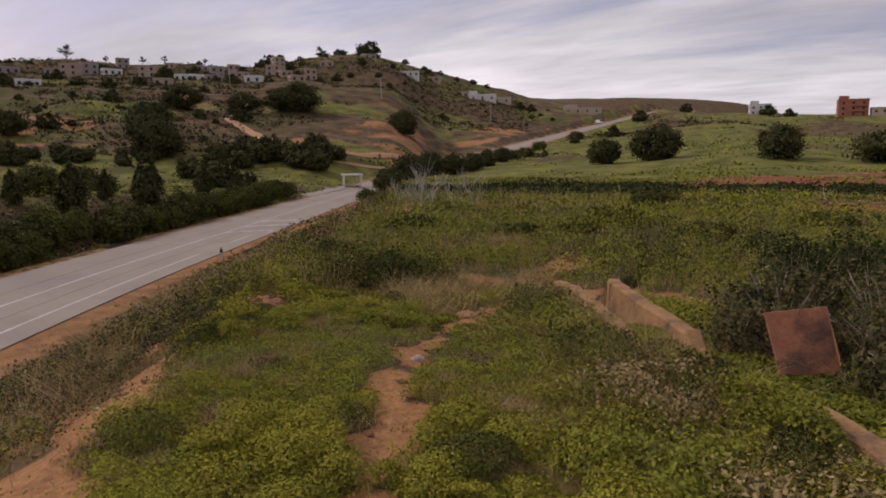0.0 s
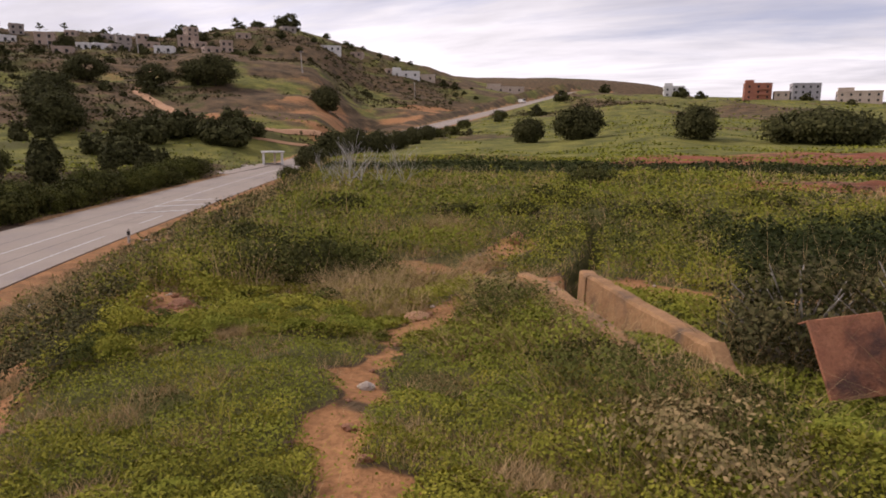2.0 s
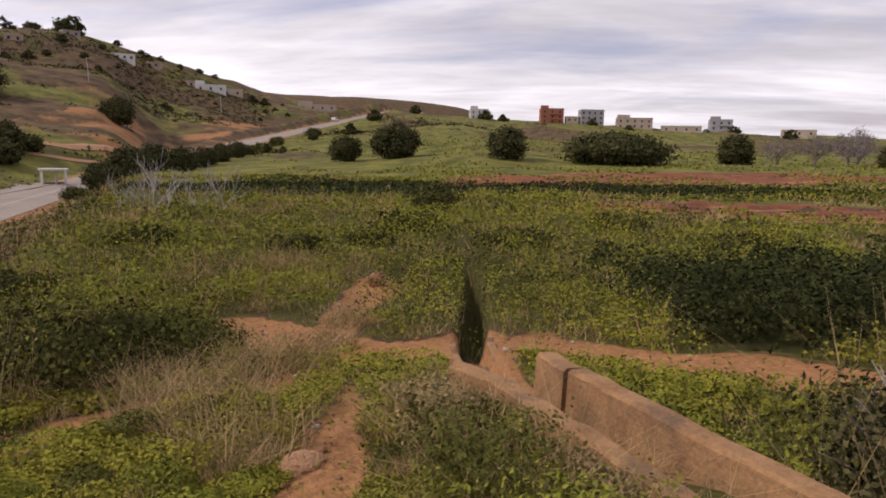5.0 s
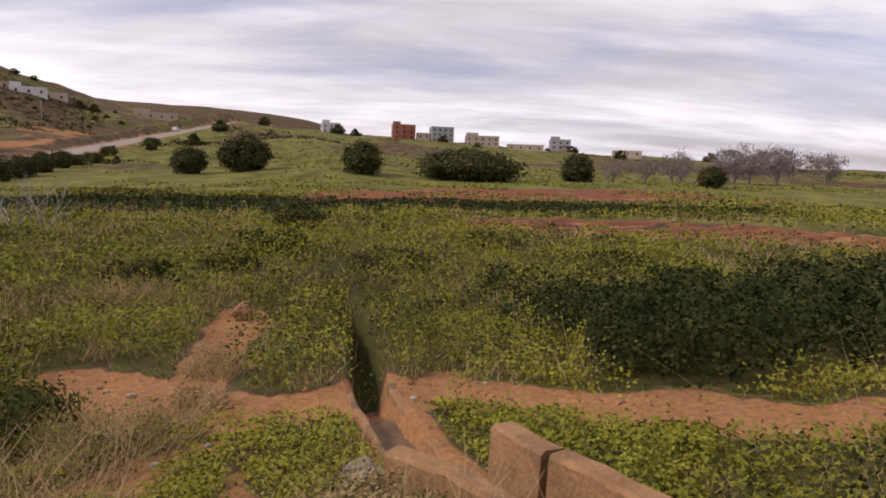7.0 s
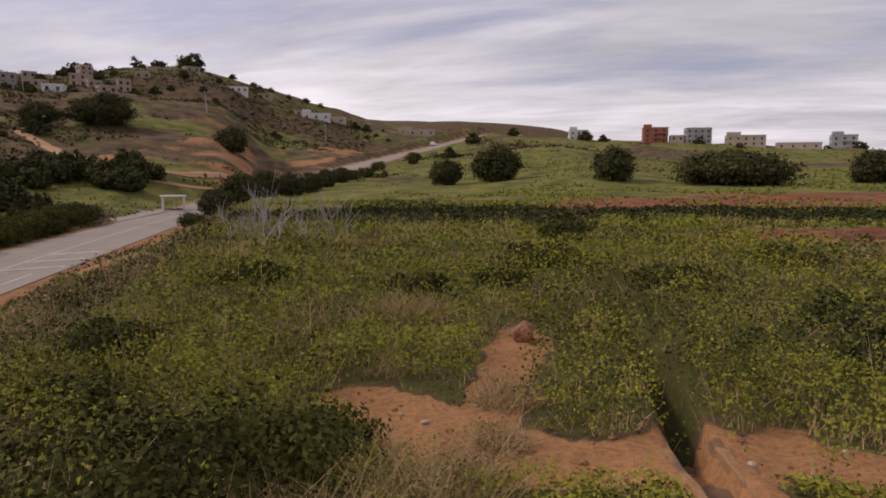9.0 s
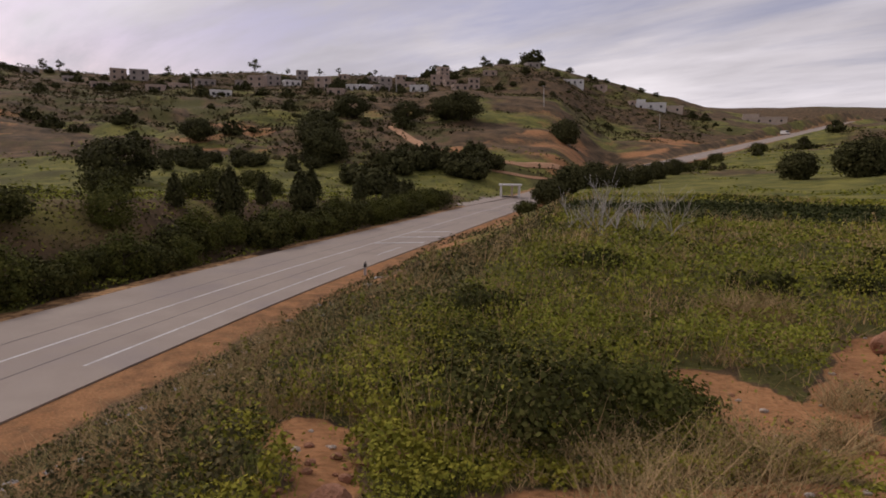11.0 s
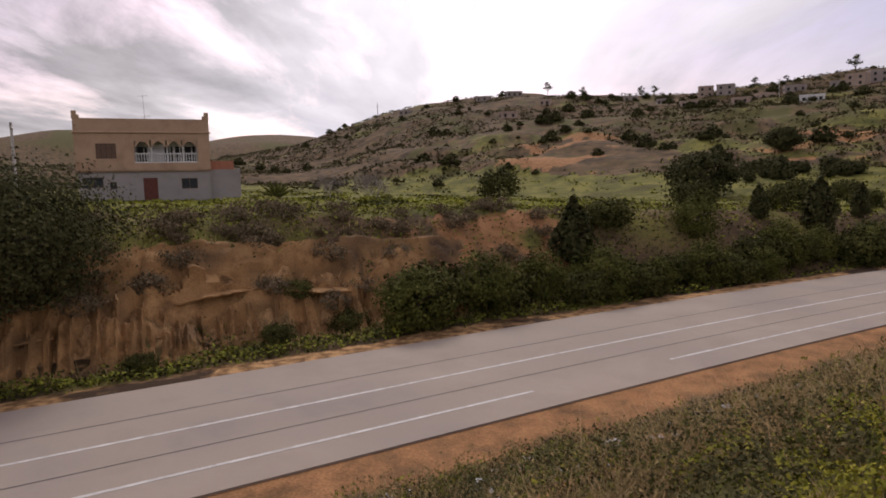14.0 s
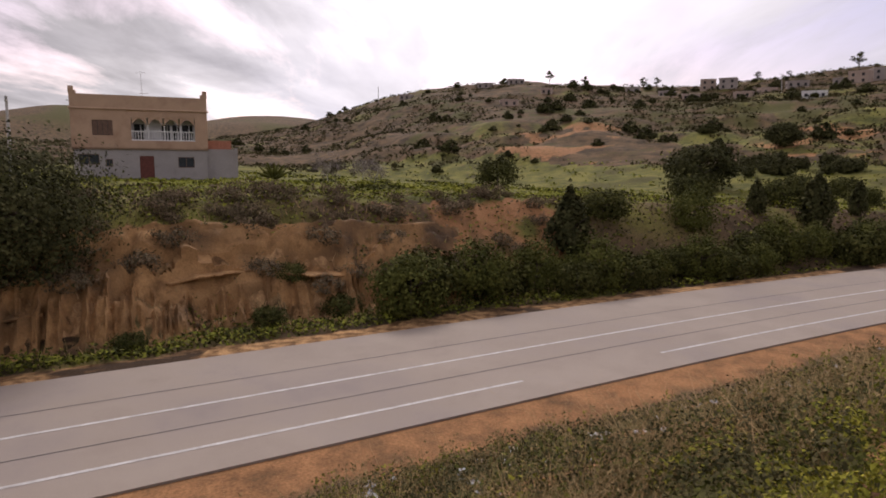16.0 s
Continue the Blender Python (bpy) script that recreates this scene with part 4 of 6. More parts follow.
def farmhouse(m):
    """Two storeys: raw cement below, tan render above, an arched loggia and a cornered parapet."""
    ob = base("house", m, "two-storey tan rendered house over a raw cement ground floor", "house")
    w, d = 15.6, 9.0
    g, u, top = 3.1, 7.2, 8.7
    # ground floor
    holes = [(7.4, 0.05, 9.1, 2.45), (12.0, 1.2, 14.0, 2.35), (3.5, 1.3, 4.3, 2.1), (0.5, 1.5, 2.8, 2.6)]
    part("ground_floor_wall", wall_with_holes(w, g, 0.3, holes), M["cement"], ob, "patchy grey cement render")
    bm = bmesh.new()
    box(bm, (0, 0.3, -2), (0.3, d, g)), box(bm, (w - 0.3, 0.3, -2), (w, d, g)), box(bm, (0, d - 0.3, -2), (w, d, g)), box(bm, (0, 0.0, -2), (w, 0.3, 0))
    box(bm, (0.3, 1.2, 0), (w - 0.3, 1.4, g))
    part("side_wall", bm, M["cement"], ob)
    door = boxed("door", (7.4, 0.12, 0.05), (9.1, 0.18, 2.45), M["door"], ob, label="red-brown painted metal door")
    for x in (7.47, 8.33):
        boxed("door_panel", (x, 0.09, 0.3), (x + 0.7, 0.12, 2.3), M["door"], door)
    for x0, z0, x1, z1 in holes[1:]:
        win = boxed("window", (x0, 0.18, z0), (x1, 0.22, z1), M["glass"], ob)
        fr = bmesh.new()
        for q in ((x0, z0, x0 + .07, z1), (x1 - .07, z0, x1, z1), ((x0 + x1) / 2 - .03, z0, (x0 + x1) / 2 + .03, z1), (x0, z0, x1, z0 + .07), (x0, z1 - .07, x1, z1)):
            box(fr, (q[0], 0.13, q[1]), (q[2], 0.17, q[3]))
        part("window_frame", fr, M["shutter"], win)
    # upper floor with loggia
    x0, x1 = 6.6, 14.2
    z0, z1 = 4.05, 6.45
    holes = [(2.2, 4.55, 4.5, 6.1), (x0, z0, x1, z1)]
    bm = wall_with_holes(w + 0.3, u - g, 0.3, [(a + .15, b - g, c + .15, e - g) for a, b, c, e in holes])
    bmesh.ops.translate(bm, verts=bm.verts, vec=(-0.15, -0.18, g))
    part("upper_wall", bm, M["render"], ob, "tan lime render")
    bm = bmesh.new()
    box(bm, (-0.15, 0.12, g), (0.15, d, u)), box(bm, (w - 0.15, 0.12, g), (w + 0.15, d, u)), box(bm, (-0.15, d - 0.3, g), (w + 0.15, d, u))
    box(bm, (-0.15, -0.18, g), (w + 0.15, d, g + 0.2))
    part("upper_side_wall", bm, M["render"], ob)
    boxed("loggia_wall", (x0 - 0.2, 1.6, g + 0.2), (x1 + 0.2, 1.75, u), M["white"], ob, label="white back wall of the loggia")
    for x, ww in ((x0 + 0.3, 1.2), (x0 + 3.6, 1.0), (x0 + 4.9, 0.9), (x1 - 1.5, 1.3)):
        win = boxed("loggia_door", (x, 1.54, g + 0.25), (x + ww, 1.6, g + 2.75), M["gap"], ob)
        boxed("door_leaf", (x + ww * 0.62, 1.50, g + 0.3), (x + ww * 0.72, 1.54, g + 2.7), M["white"], win)
    # arches: pointed horseshoe openings between slim columns
    n = 4
    bay = (x1 - x0) / n
    for k in range(n):
        a, b = x0 + k * bay, x0 + (k + 1) * bay
        bm = bmesh.new()
        top_z, spring = z1 + 0.02, 5.35
        pts = [(a + 0.10, spring)]
        for s in range(0, 9):
            u_ = s / 8
            pts.append((a + 0.10 + (bay / 2 - 0.10) * u_, spring + 0.25 + 0.72 * math.sin(u_ * math.pi / 2) ** 0.8))
        right = [(a + b - px, pz) for px, pz in reversed(pts[:-1])]
        outline = pts + right
        for (p, q) in zip(outline, outline[1:]):
            quad = [(p[0], -0.15, p[1]), (q[0], -0.15, q[1]), (q[0], -0.15, top_z), (p[0], -0.15, top_z)]
            front = [bm.verts.new(c) for c in quad]
            back = [bm.verts.new((c[0], 0.10, c[2])) for c in quad]
            bm.faces.new(front), bm.faces.new(back[::-1])
            bm.faces.new((front[0], back[0], back[1], front[1]))
        part("arch", bm, M["render"], ob)
        for cx in ([a + 0.1] if k else []):
            vs, fs = tube([(cx, -0.02, z0), (cx, -0.02, z0 + 0.12), (cx, -0.02, z0 + 0.2), (cx, -0.02, spring + .2), (cx, -0.02, spring + 0.32)], [0.15, 0.15, 0.09, 0.08, 0.15], 8)
            put("column", mesh_of("column", vs, fs, M["white"], True), ob)
    rail = boxed("balustrade", (x0, -0.16, z0 + 0.92), (x1, 0.04, z0 + 1.04), M["white"], ob, label="white balustrade")
    boxed("plinth", (x0, -0.16, z0), (x1, 0.04, z0 + 0.12), M["white"], rail)
    bal = mesh_of("baluster", *tube([(0, 0, 0), (0, 0, .12), (0, 0, .3), (0, 0, .5), (0, 0, .68), (0, 0, .8)], [.05, .04, .085, .04, .055, .06], 6), M["white"], True)
    for k in range(24):
        put("baluster", bal, rail, pose(x0 + 0.16 + k * (x1 - x0 - 0.3) / 23, -0.06, z0 + 0.12))
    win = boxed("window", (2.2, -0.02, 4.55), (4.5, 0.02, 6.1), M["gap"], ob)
    for k in range(4):
        boxed("shutter", (2.25 + k * 0.57, -0.10, 4.6), (2.77 + k * 0.57, -0.04, 6.05), M["shutter"], win)
    # cornice and parapet
    boxed("cornice", (-0.32, -0.36, u - 0.02), (w + 0.32, d + 0.2, u + 0.16), M["render"], ob, 0.05)
    bm = bmesh.new()
    box(bm, (-0.15, -0.18, u + .16), (w + .15, 0.07, top)), box(bm, (-0.15, d - .25, u + .16), (w + .15, d, top))
    box(bm, (-0.15, 0.07, u + .16), (0.1, d - .25, top)), box(bm, (w - .1, 0.07, u + .16), (w + .15, d - .25, top))
    roof = part("parapet", bm, M["render"], ob)
    boxed("roof", (0.1, 0.07, u + .16), (w - .1, d - .25, u + .3), M["cement"], ob)
    for x in (-0.2, w - 0.6):
        bm = bmesh.new()
        box(bm, (x, -0.22, top - .02), (x + 0.8, 0.5, top + 0.35))
        box(bm, (x + (0 if x < 1 else .25), -0.22, top + 0.33), (x + (0.55 if x < 1 else .8), 0.4, top + 0.75))
        part("corner_horn", bm, M["render"], roof)
    aerial = mesh_of("aerial", *merge([tube([(8.1, 0.4, top - .6), (8.0, 0.4, top + 2.6)], [.03, .02], 5), tube([(7.4, .4, top + 2.4), (8.6, .4, top + 2.5)], [.015, .015], 4), tube([(7.7, .4, top + .3), (8.8, .4, top + .35)], [.02, .02], 4)]), M["post"])
    put("aerial", aerial, ob)
    # lean-to
    bm = bmesh.new()
    box(bm, (w, 0.6, -2), (w + 3.9, 7, 3.25))
    ann = part("annex", bm, M["cement"], ob, "grey cement lean-to")
    boxed("annex_parapet", (w, 0.85, 3.25), (w + 3.2, 6.7, 4.2), M["brick"], ann, label="bare brick parapet")
    boxed("annex_pier", (w + 3.5, 0.52, 0), (w + 3.98, 0.6, 3.4), M["cement"], ann)
    return ob


farm = farmhouse(pose(-78.8, 4.5, -1.95, 0, 0, 85) @ Matrix.Diagonal((0.83, 0.9, 1, 1)))

# village and town, at their places on the slopes: x, y, width, depth, floors, wall, facing, columns, label
TOWN = [
    (233, 383, 15, 11, 3, "brick", -25, 3, 5, (1, 2), "three-storey brick-red house with balconies"),
    (191, 406, 12, 11, 2, "white", -20, 3, 5, (1,), "white two-storey house with a stair tower"),
    (254.5, 369, 15, 11, 3, "grey", -25, 4, 0, (), "grey three-storey house with rows of windows"),
    (276, 353, 22, 12, 2, "cream", -32, 5, 8, (), "wide cream two-storey house"),
    (298, 335, 24, 11, 1, "cream", -38, 4, 0, (), "long low cream building"),
    (314.5, 319, 13, 11, 3, "grey", -38, 3, 6, (1, 2), "pale grey house with stepped upper floors"),
    (343, 287, 18, 11, 1, "cream", -45, 3, 0, (), "low cream house among trees"),
    (244, 376, 8, 8, 1, "cream", -25, 2, 0, (), "small pale annex beside a red house"),
    (392, 190, 14, 11, 2, "white", -60, 3, 0, (), "white house by bare trees"),
    (89, 434, 24, 11, 1, "cream", -8, 4, 9, (), "low cream house beside the road"),
    (22, 395, 16, 8, 1, "white", 0, 3, 5, (), "small white house on the hillside"),
    (34, 405, 12, 8, 1, "cream", 0, 2, 0, (), "small cream house on the hillside"),
]


def on_land(x, y, rz=0, sink=0.3, s=1.0):
    return pose(x, y, ground(x, y) - sink, 0, 0, rz) @ Matrix.Scale(s, 4)


for x, y, w, d, fl, wall, rz, cols, tw, bays, label in TOWN:
    town_house(on_land(x, y, rz, .3 if fl > 1 or y > 390 else -1.3), w, d, fl, M[wall], label, cols, 3.1, tw, bays)
# hillside village: bearing left of north, distance, width, floors, wall
VILLAGE = [(8.9, 430, 18, 1, "cream"), (3.2, 385, 18, 1, "white"), (11.4, 335, 10, 2, "cream"), (14.5, 345, 12, 2, "cream"), (17.2, 350, 14, 1, "cream"), (18.9, 352, 9, 2, "grey"), (20.4, 330, 12, 1, "white"),
           (21.8, 325, 8, 1, "white"), (15.4, 330, 9, 1, "cream"), (13.4, 340, 9, 1, "cream"), (22.5, 390, 9, 1, "cream"), (25.8, 395, 10, 2, "grey"), (20.0, 395, 12, 1, "grey"), (30.4, 360, 16, 1, "grey"), (29.6, 352, 13, 2, "cream"),
           (32.3, 300, 14, 1, "white"), (33.4, 350, 14, 1, "grey"), (37.2, 330, 12, 1, "cream"), (38.3, 365, 12, 2, "grey"), (39.7, 370, 10, 2, "cream"), (40.9, 330, 14, 1, "cream"), (45.5, 375, 12, 1, "grey"), (52.5, 330, 9, 1, "cream"),
           (55.5, 300, 12, 1, "cream"), (55.0, 375, 14, 1, "grey"), (57.8, 378, 10, 1, "grey"), (64.5, 372, 9, 1, "grey"), (88, 330, 10, 1, "white"), (12.5, 300, 12, 1, "cream"), (16.2, 300, 10, 1, "white"), (19.2, 310, 14, 1, "grey"), (24.2, 340, 12, 2, "cream"), (26.6, 350, 14, 1, "white"), (28.1, 360, 10, 2, "grey"), (10.1, 360, 12, 1, "cream"), (6.4, 400, 12, 1, "grey"), (1.0, 405, 10, 1, "cream"), (23.2, 300, 10, 1, "cream"), (17.6, 385, 12, 2, "cream"), (13.9, 398, 10, 2, "cream"), (35.3, 345, 11, 1, "cream"), (43.0, 350, 12, 1, "grey"), (-2.0, 395, 10, 1, "cream")]
for az_, dist, w, fl, wall in VILLAGE:
    a_ = radians(az_)
    x, y = -math.sin(a_) * dist, 5 + math.cos(a_) * dist
    town_house(on_land(x, y, az_ + (az_ * 7 % 50) - 25, 0.4), w * (0.5 + 0.25 * (az_ * 3.7 % 1)), 6, fl, M[{"white": "white", "cream": "plaster", "grey": "drab"}[wall]], {"white": "whitewashed", "cream": "tan-rendered", "grey": "drab cement"}[wall] + " flat-roofed house on the scrubby hillside", max(2, int(w / 4.5)), 2.6)


# ---------------------------------------------------------------- irrigation channel
def wall_run(name, pts, thick, z_top, z_low, mat, label, chips=0.02):
    """A cast wall along points, with a worn, chipped top."""
    ob = base(name, pose(pts[0][0], pts[0][1], z_low), label, "channel wall", "channel walls")
    vs, fs = [], []
    o = Vector((pts[0][0], pts[0][1], z_low))
    fine = []
    for (a, b) in zip(pts, pts[1:]):
        k = max(2, int(math.dist(a, b) / 0.12))
        fine += [(a[0] + (b[0] - a[0]) * i / k, a[1] + (b[1] - a[1]) * i / k) for i in range(k)]
    fine.append(pts[-1])
    for i, p in enumerate(fine):
        q = fine[min(i + 1, len(fine) - 1)]
        s = fine[max(i - 1, 0)]
        t = Vector((q[0] - s[0], q[1] - s[1], 0)).normalized()
        nv = Vector((t.y, -t.x, 0))
        zt = (z_top[0] + (z_top[1] - z_top[0]) * i / (len(fine) - 1)) + chips * noise.noise((p[0] * 5, p[1] * 5, 1))
        c = Vector((p[0], p[1], 0)) - Vector((o.x, o.y, 0))
        e = 0.02 + 0.012 * noise.noise((p[0] * 9, p[1] * 9, 4))
        h = thick / 2
        for d, z in ((-h - .03, z_low), (-h, zt - e), (-h + e, zt), (h - e, zt + 0.5 * e * noise.noise((p[0] * 7, p[1] * 7, 8))), (h, zt - e), (h + .03, z_low)):
            vs.append(c + nv * (d + 0.006 * noise.noise((p[0] * 11, p[1] * 11, z * 3))) + Vector((0, 0, z - z_low)))
    for i in range(len(fine) - 1):
        for k in range(5):
            a = i * 6 + k
            fs.append((a, a + 1, a + 7, a + 6))
    fs.append(tuple(range(6))[::-1])
    fs.append(tuple(range(len(vs) - 6, len(vs))))
    put("wall_body", mesh_of(name, vs, fs, mat), ob)
    return ob


wall_run("channel_wall", [(2.13, 8.12), (2.02, 7.60)], 0.16, (-1.56, -1.49), -2.45, M["concrete"], "broken-off end block of a concrete channel wall", 0.025)
wall_run("channel_wall", [(2.015, 7.56), (2.02, 6.5), (2.05, 5.3)], 0.15, (-1.48, -1.45), -2.35, M["concrete"], "red-earth stained concrete channel wall with worn edges", 0.012)
wall_run("channel_wall", [(2.05, 5.3), (2.07, 4.9), (2.12, 4.5)], 0.15, (-1.46, -1.95), -2.3, M["concrete"], "crumbled end of a concrete channel wall", 0.08)
wall_run("channel_wall", [(2.14, 3.62), (2.17, 2.6), (2.22, 0.8)], 0.16, (-1.44, -1.40), -2.2, M["concrete"], "stub of broken concrete channel wall beside brambles")
wall_run("channel_wall", [(1.44, 8.22), (1.58, 7.85), (1.63, 6.94), (1.66, 5.6), (1.72, 4.7)], 0.14, (-1.59, -1.58), -2.4, M["concrete"], "low concrete channel wall half under herbs", 0.02)


def ditch_line(side, y0, y1, step=0.4):
    """Points along the ditch, a way to one side of its middle."""
    return [(float(np.interp(y, *DITCH)) + side, float(y)) for y in np.arange(y0, y1, step)]


for side_, thick_, lift_, chips_ in ((-.25, .08, .01, .04), (.25, .10, .02, .07)):
    run = ditch_line(side_, 8.3, 11.6, .3)
    ends = [ground(run[k][0] + 1.2 * side_, run[k][1]) + lift_ - .03 for k in (0, -1)]
    wall_run("ditch_edging", run, thick_, ends, min(ends) - .7, M["concrete"], "earth-crusted concrete ditch edging on the bare path", chips_)
gv, gy = np.meshgrid(np.linspace(-.24, .26, 8), np.arange(7.7, 11.8, .08), indexing="ij")
gx = np.interp(gy, *DITCH) + gv
gz = np.interp(gy, [7.7, 9, 10.6, 11.8], [ground(1.2, 7.7) - .30, ground(1.7, 9) - .19, ground(2.2, 10.6) - .20, ground(2.7, 11.8) - .55]) + .02 * wave_noise(gx, gy, .25, 111) + .5 * gv * gv
gi = np.arange(gx.size).reshape(gx.shape)
tagged(new("ditch_bed", mesh_of("ditch_bed", np.stack([gx, gy, gz], -1).reshape(-1, 3).tolist(), np.stack([gi[:-1, :-1], gi[1:, :-1], gi[1:, 1:], gi[:-1, 1:]], -1).reshape(-1, 4).tolist(), M["mud"], True)), "damp brown mud on the channel bed", "ditch", kind="structure")


def slab(m):
    """A rusted metal box lid, folded down one side, leaning in brambles."""
    ob = base("rusted_lid", m, "rust-red folded metal lid leaning among brambles", "lid")
    bm = bmesh.new()
    box(bm, (-0.25, -0.012, 0), (0.25, 0.012, 0.55), 0.004)
    for v in bm.verts:
        v.co.y += 0.02 * math.sin(v.co.x * 6 + v.co.z * 4)
    part("panel", bm, M["rust"], ob)
    bm = bmesh.new()
    box(bm, (0.25, -0.012, 0.0), (0.262, 0.16, 0.55), 0.004)
    part("flange", bm, M["orange"], ob, "orange rusted side flange")
    bm = bmesh.new()
    box(bm, (-0.25, 0.0, 0.54), (0.25, 0.12, 0.552), 0.003)
    part("top_fold", bm, M["rust"], ob)
    return ob


slab(pose(2.815, 4.88, -1.68, -25, -7, -4) @ Matrix.Diagonal((.93, 1, .93, 1)))


# ---------------------------------------------------------------- trees and shrubs
def crown_points(count, clumps, rx, ry, rz, z0, seed, hollow=0.45, jag=0.3):
    """Leaf centres gathered in clumps over an uneven dome."""
    g = np.random.default_rng(seed)
    d = g.normal(size=(clumps, 3))
    d /= np.linalg.norm(d, axis=1)[:, None]
    k = g.uniform(hollow, 1.0, clumps)[:, None] ** 0.6 * (1 + jag * (g.random(clumps)[:, None] - 0.5))
    c = d * k * (rx, ry, rz) + (0, 0, z0)
    per = g.integers(0, clumps, count)
    spread = g.normal(size=(count, 3)) * (0.16 * rx, 0.16 * ry, 0.14 * rz)
    p = c[per] + spread
    p = p[p[:, 2] > 0.03 * rz]
    return p


def tree_kind(name, label, h, w, trunk, leaf, count, clumps, mat, seed, low=0.1, jag=0.3, limbs=5, category="tree", cone=0.0):
    """A tree or shrub: tapered trunk with limbs, and a crown of leaf clumps."""
    g = random.Random(seed)
    ob = base(name, pose(0, 0, -50), label, category)
    pieces = [tube([(0, 0, -0.3), (0.02 * h, 0, h * 0.18), (-0.02 * h, 0.01 * h, h * 0.45), (0.01 * h, 0, h * 0.72)], [trunk * 1.25, trunk, trunk * 0.7, trunk * 0.25])]
    for k in range(limbs):
        a = k * 2.4 + g.random()
        z = h * (0.15 + 0.4 * g.random())
        l = w * (0.25 + 0.18 * g.random())
        pieces.append(tube([(0, 0, z), (math.cos(a) * l * 0.5, math.sin(a) * l * 0.5, z + h * 0.12), (math.cos(a) * l, math.sin(a) * l, z + h * 0.2)], [trunk * 0.5, trunk * 0.32, trunk * 0.1], 5))
    put("trunk", mesh_of("trunk", *merge(pieces), M["bark"]), ob)
    z0 = h * (low + (1 - low) * 0.45)
    pts = crown_points(int(count * 1.3), clumps, w / 2, w / 2, h * (1 - low) * 0.52, z0, seed, jag=jag)
    if cone:
        k = (1 - cone * np.clip(pts[:, 2] / h, 0, 1)) * 1.25
        pts[:, 0] *= k
        pts[:, 1] *= k
    size = leaf * rng.uniform(0.6, 1.5, len(pts))
    out = (pts - (0, 0, z0 * 0.8)) / (w / 2, w / 2, h * 0.5)
    put("crown", quads_mesh("crown", slips(pts, size * 1.25, 0.55, 0.8, out), mat, 3), ob)
    return ob


def planted(proto, spots, group):
    """Copies of one plant: x, y, height scale, turn."""
    for n, (x, y, s) in enumerate(spots):
        turn = (n * 137) % 360
        m = pose(x, y, ground(x, y) - 0.12 * s, 0, 0, turn) @ Matrix.Diagonal((s, s, s * (0.92 + 0.16 * ((n * 7) % 5) / 4), 1))
        tagged(copy_thing(proto, m), group=group)


def drop_proto(proto):
    for o in (*proto.children_recursive, proto):
        bpy.data.objects.remove(o)


kinds = {
    "round": tree_kind("carob_tree", "dense dark evergreen carob tree in the fields", 6.0, 6.6, 0.32, 0.36, 5200, 110, M["crown"], 3, 0.06),
    "wide": tree_kind("fig_thicket", "broad dome of dense dark green thicket", 6.2, 17.0, 0.4, 0.5, 9000, 200, M["crown"], 5, 0.0, 0.18),
    "oak": tree_kind("olive_tree", "spreading dark olive tree with a visible trunk", 7.0, 9.5, 0.35, 0.36, 5200, 80, M["crown"], 8, 0.12),
    "carob": tree_kind("carob_tree", "massive dark carob tree leaning over the cut bank", 6.6, 9.0, 0.4, 0.12, 31000, 300, M["crown"], 29, 0.0, 0.25),
    "juniper": tree_kind("juniper", "pointed dark juniper bush", 4.2, 2.3, 0.12, 0.22, 2400, 60, M["crown"], 11, 0.0, 0.3, category="bush", cone=0.75),
    "bush": tree_kind("bush", "rounded dark green bush on the bank", 2.4, 3.4, 0.08, 0.155, 2200, 60, M["dark"], 13, 0.0, 0.4, category="bush"),
    "reed": tree_kind("oleander_bush", "upright dark green oleander bush at the roadside", 3.2, 3.6, 0.08, 0.132, 3500, 90, M["mallow"], 17, 0.0, 0.45, category="bush"),
    "gum": tree_kind("eucalyptus_tree", "thin-crowned tree on the skyline", 9.0, 6.5, 0.25, 0.5, 420, 14, M["crown"], 19, 0.45, 0.6, 7),
    "heath": tree_kind("dry_bush", "rounded brown dry bush on the cut bank", 1.2, 2.1, 0.04, 0.10, 850, 40, M["heath"], 37, 0.0, 0.5, 6, category="bush"),
    "grove": tree_kind("carob_tree", "dark evergreen tree in the valley thicket", 6.0, 6.6, 0.3, 0.66, 1300, 60, M["crown"], 31, 0.0, 0.35, 4),
    "scrub": tree_kind("hill_bush", "dark evergreen bush on the hillside", 3.4, 5.0, 0.12, 0.75, 330, 26, M["crown"], 23, 0.0, 0.4, 3, category="bush"),
}



def polar(az_, dist):
    a_ = radians(az_)
    return -math.sin(a_) * dist, 5 + math.cos(a_) * dist


planted(kinds["round"], [(30.5, 127, .86), (37.2, 121, 1.0), (39.8, 122.5, .98), (49.4, 98, .88), (84, 85, .8), (85, 60, .55), (-13.2, 211, 1.25)], "field trees")
planted(kinds["grove"], [(-49.5, 436, 2.2), (-67, 434, 1.2), (-78, 436, 1.0)], "hilltop trees")
planted(kinds["carob"], [(-28.8, 1.2, .93), (-30.5, -6, 1.0)], "roadside trees")
planted(kinds["wide"], [(64.8, 90.5, .88)], "field trees")
planted(kinds["oak"], [(-80, 100, 1.25), (-100, 152, .85), (-62, 143, 1.0), (-70, 158, 1.1), (-76, 172, 1.1), (-85, 217, 1.2), (-66, 220, 1.0), (-48, 222, 1.3), (-54, 224, 1.2)], "valley trees")
planted(kinds["bush"], [(-60.5, 109, 1.6), (-66, 107, 1.6), (-89.8, 64, 1.9), (-46, 88, 1.2)], "valley bushes")
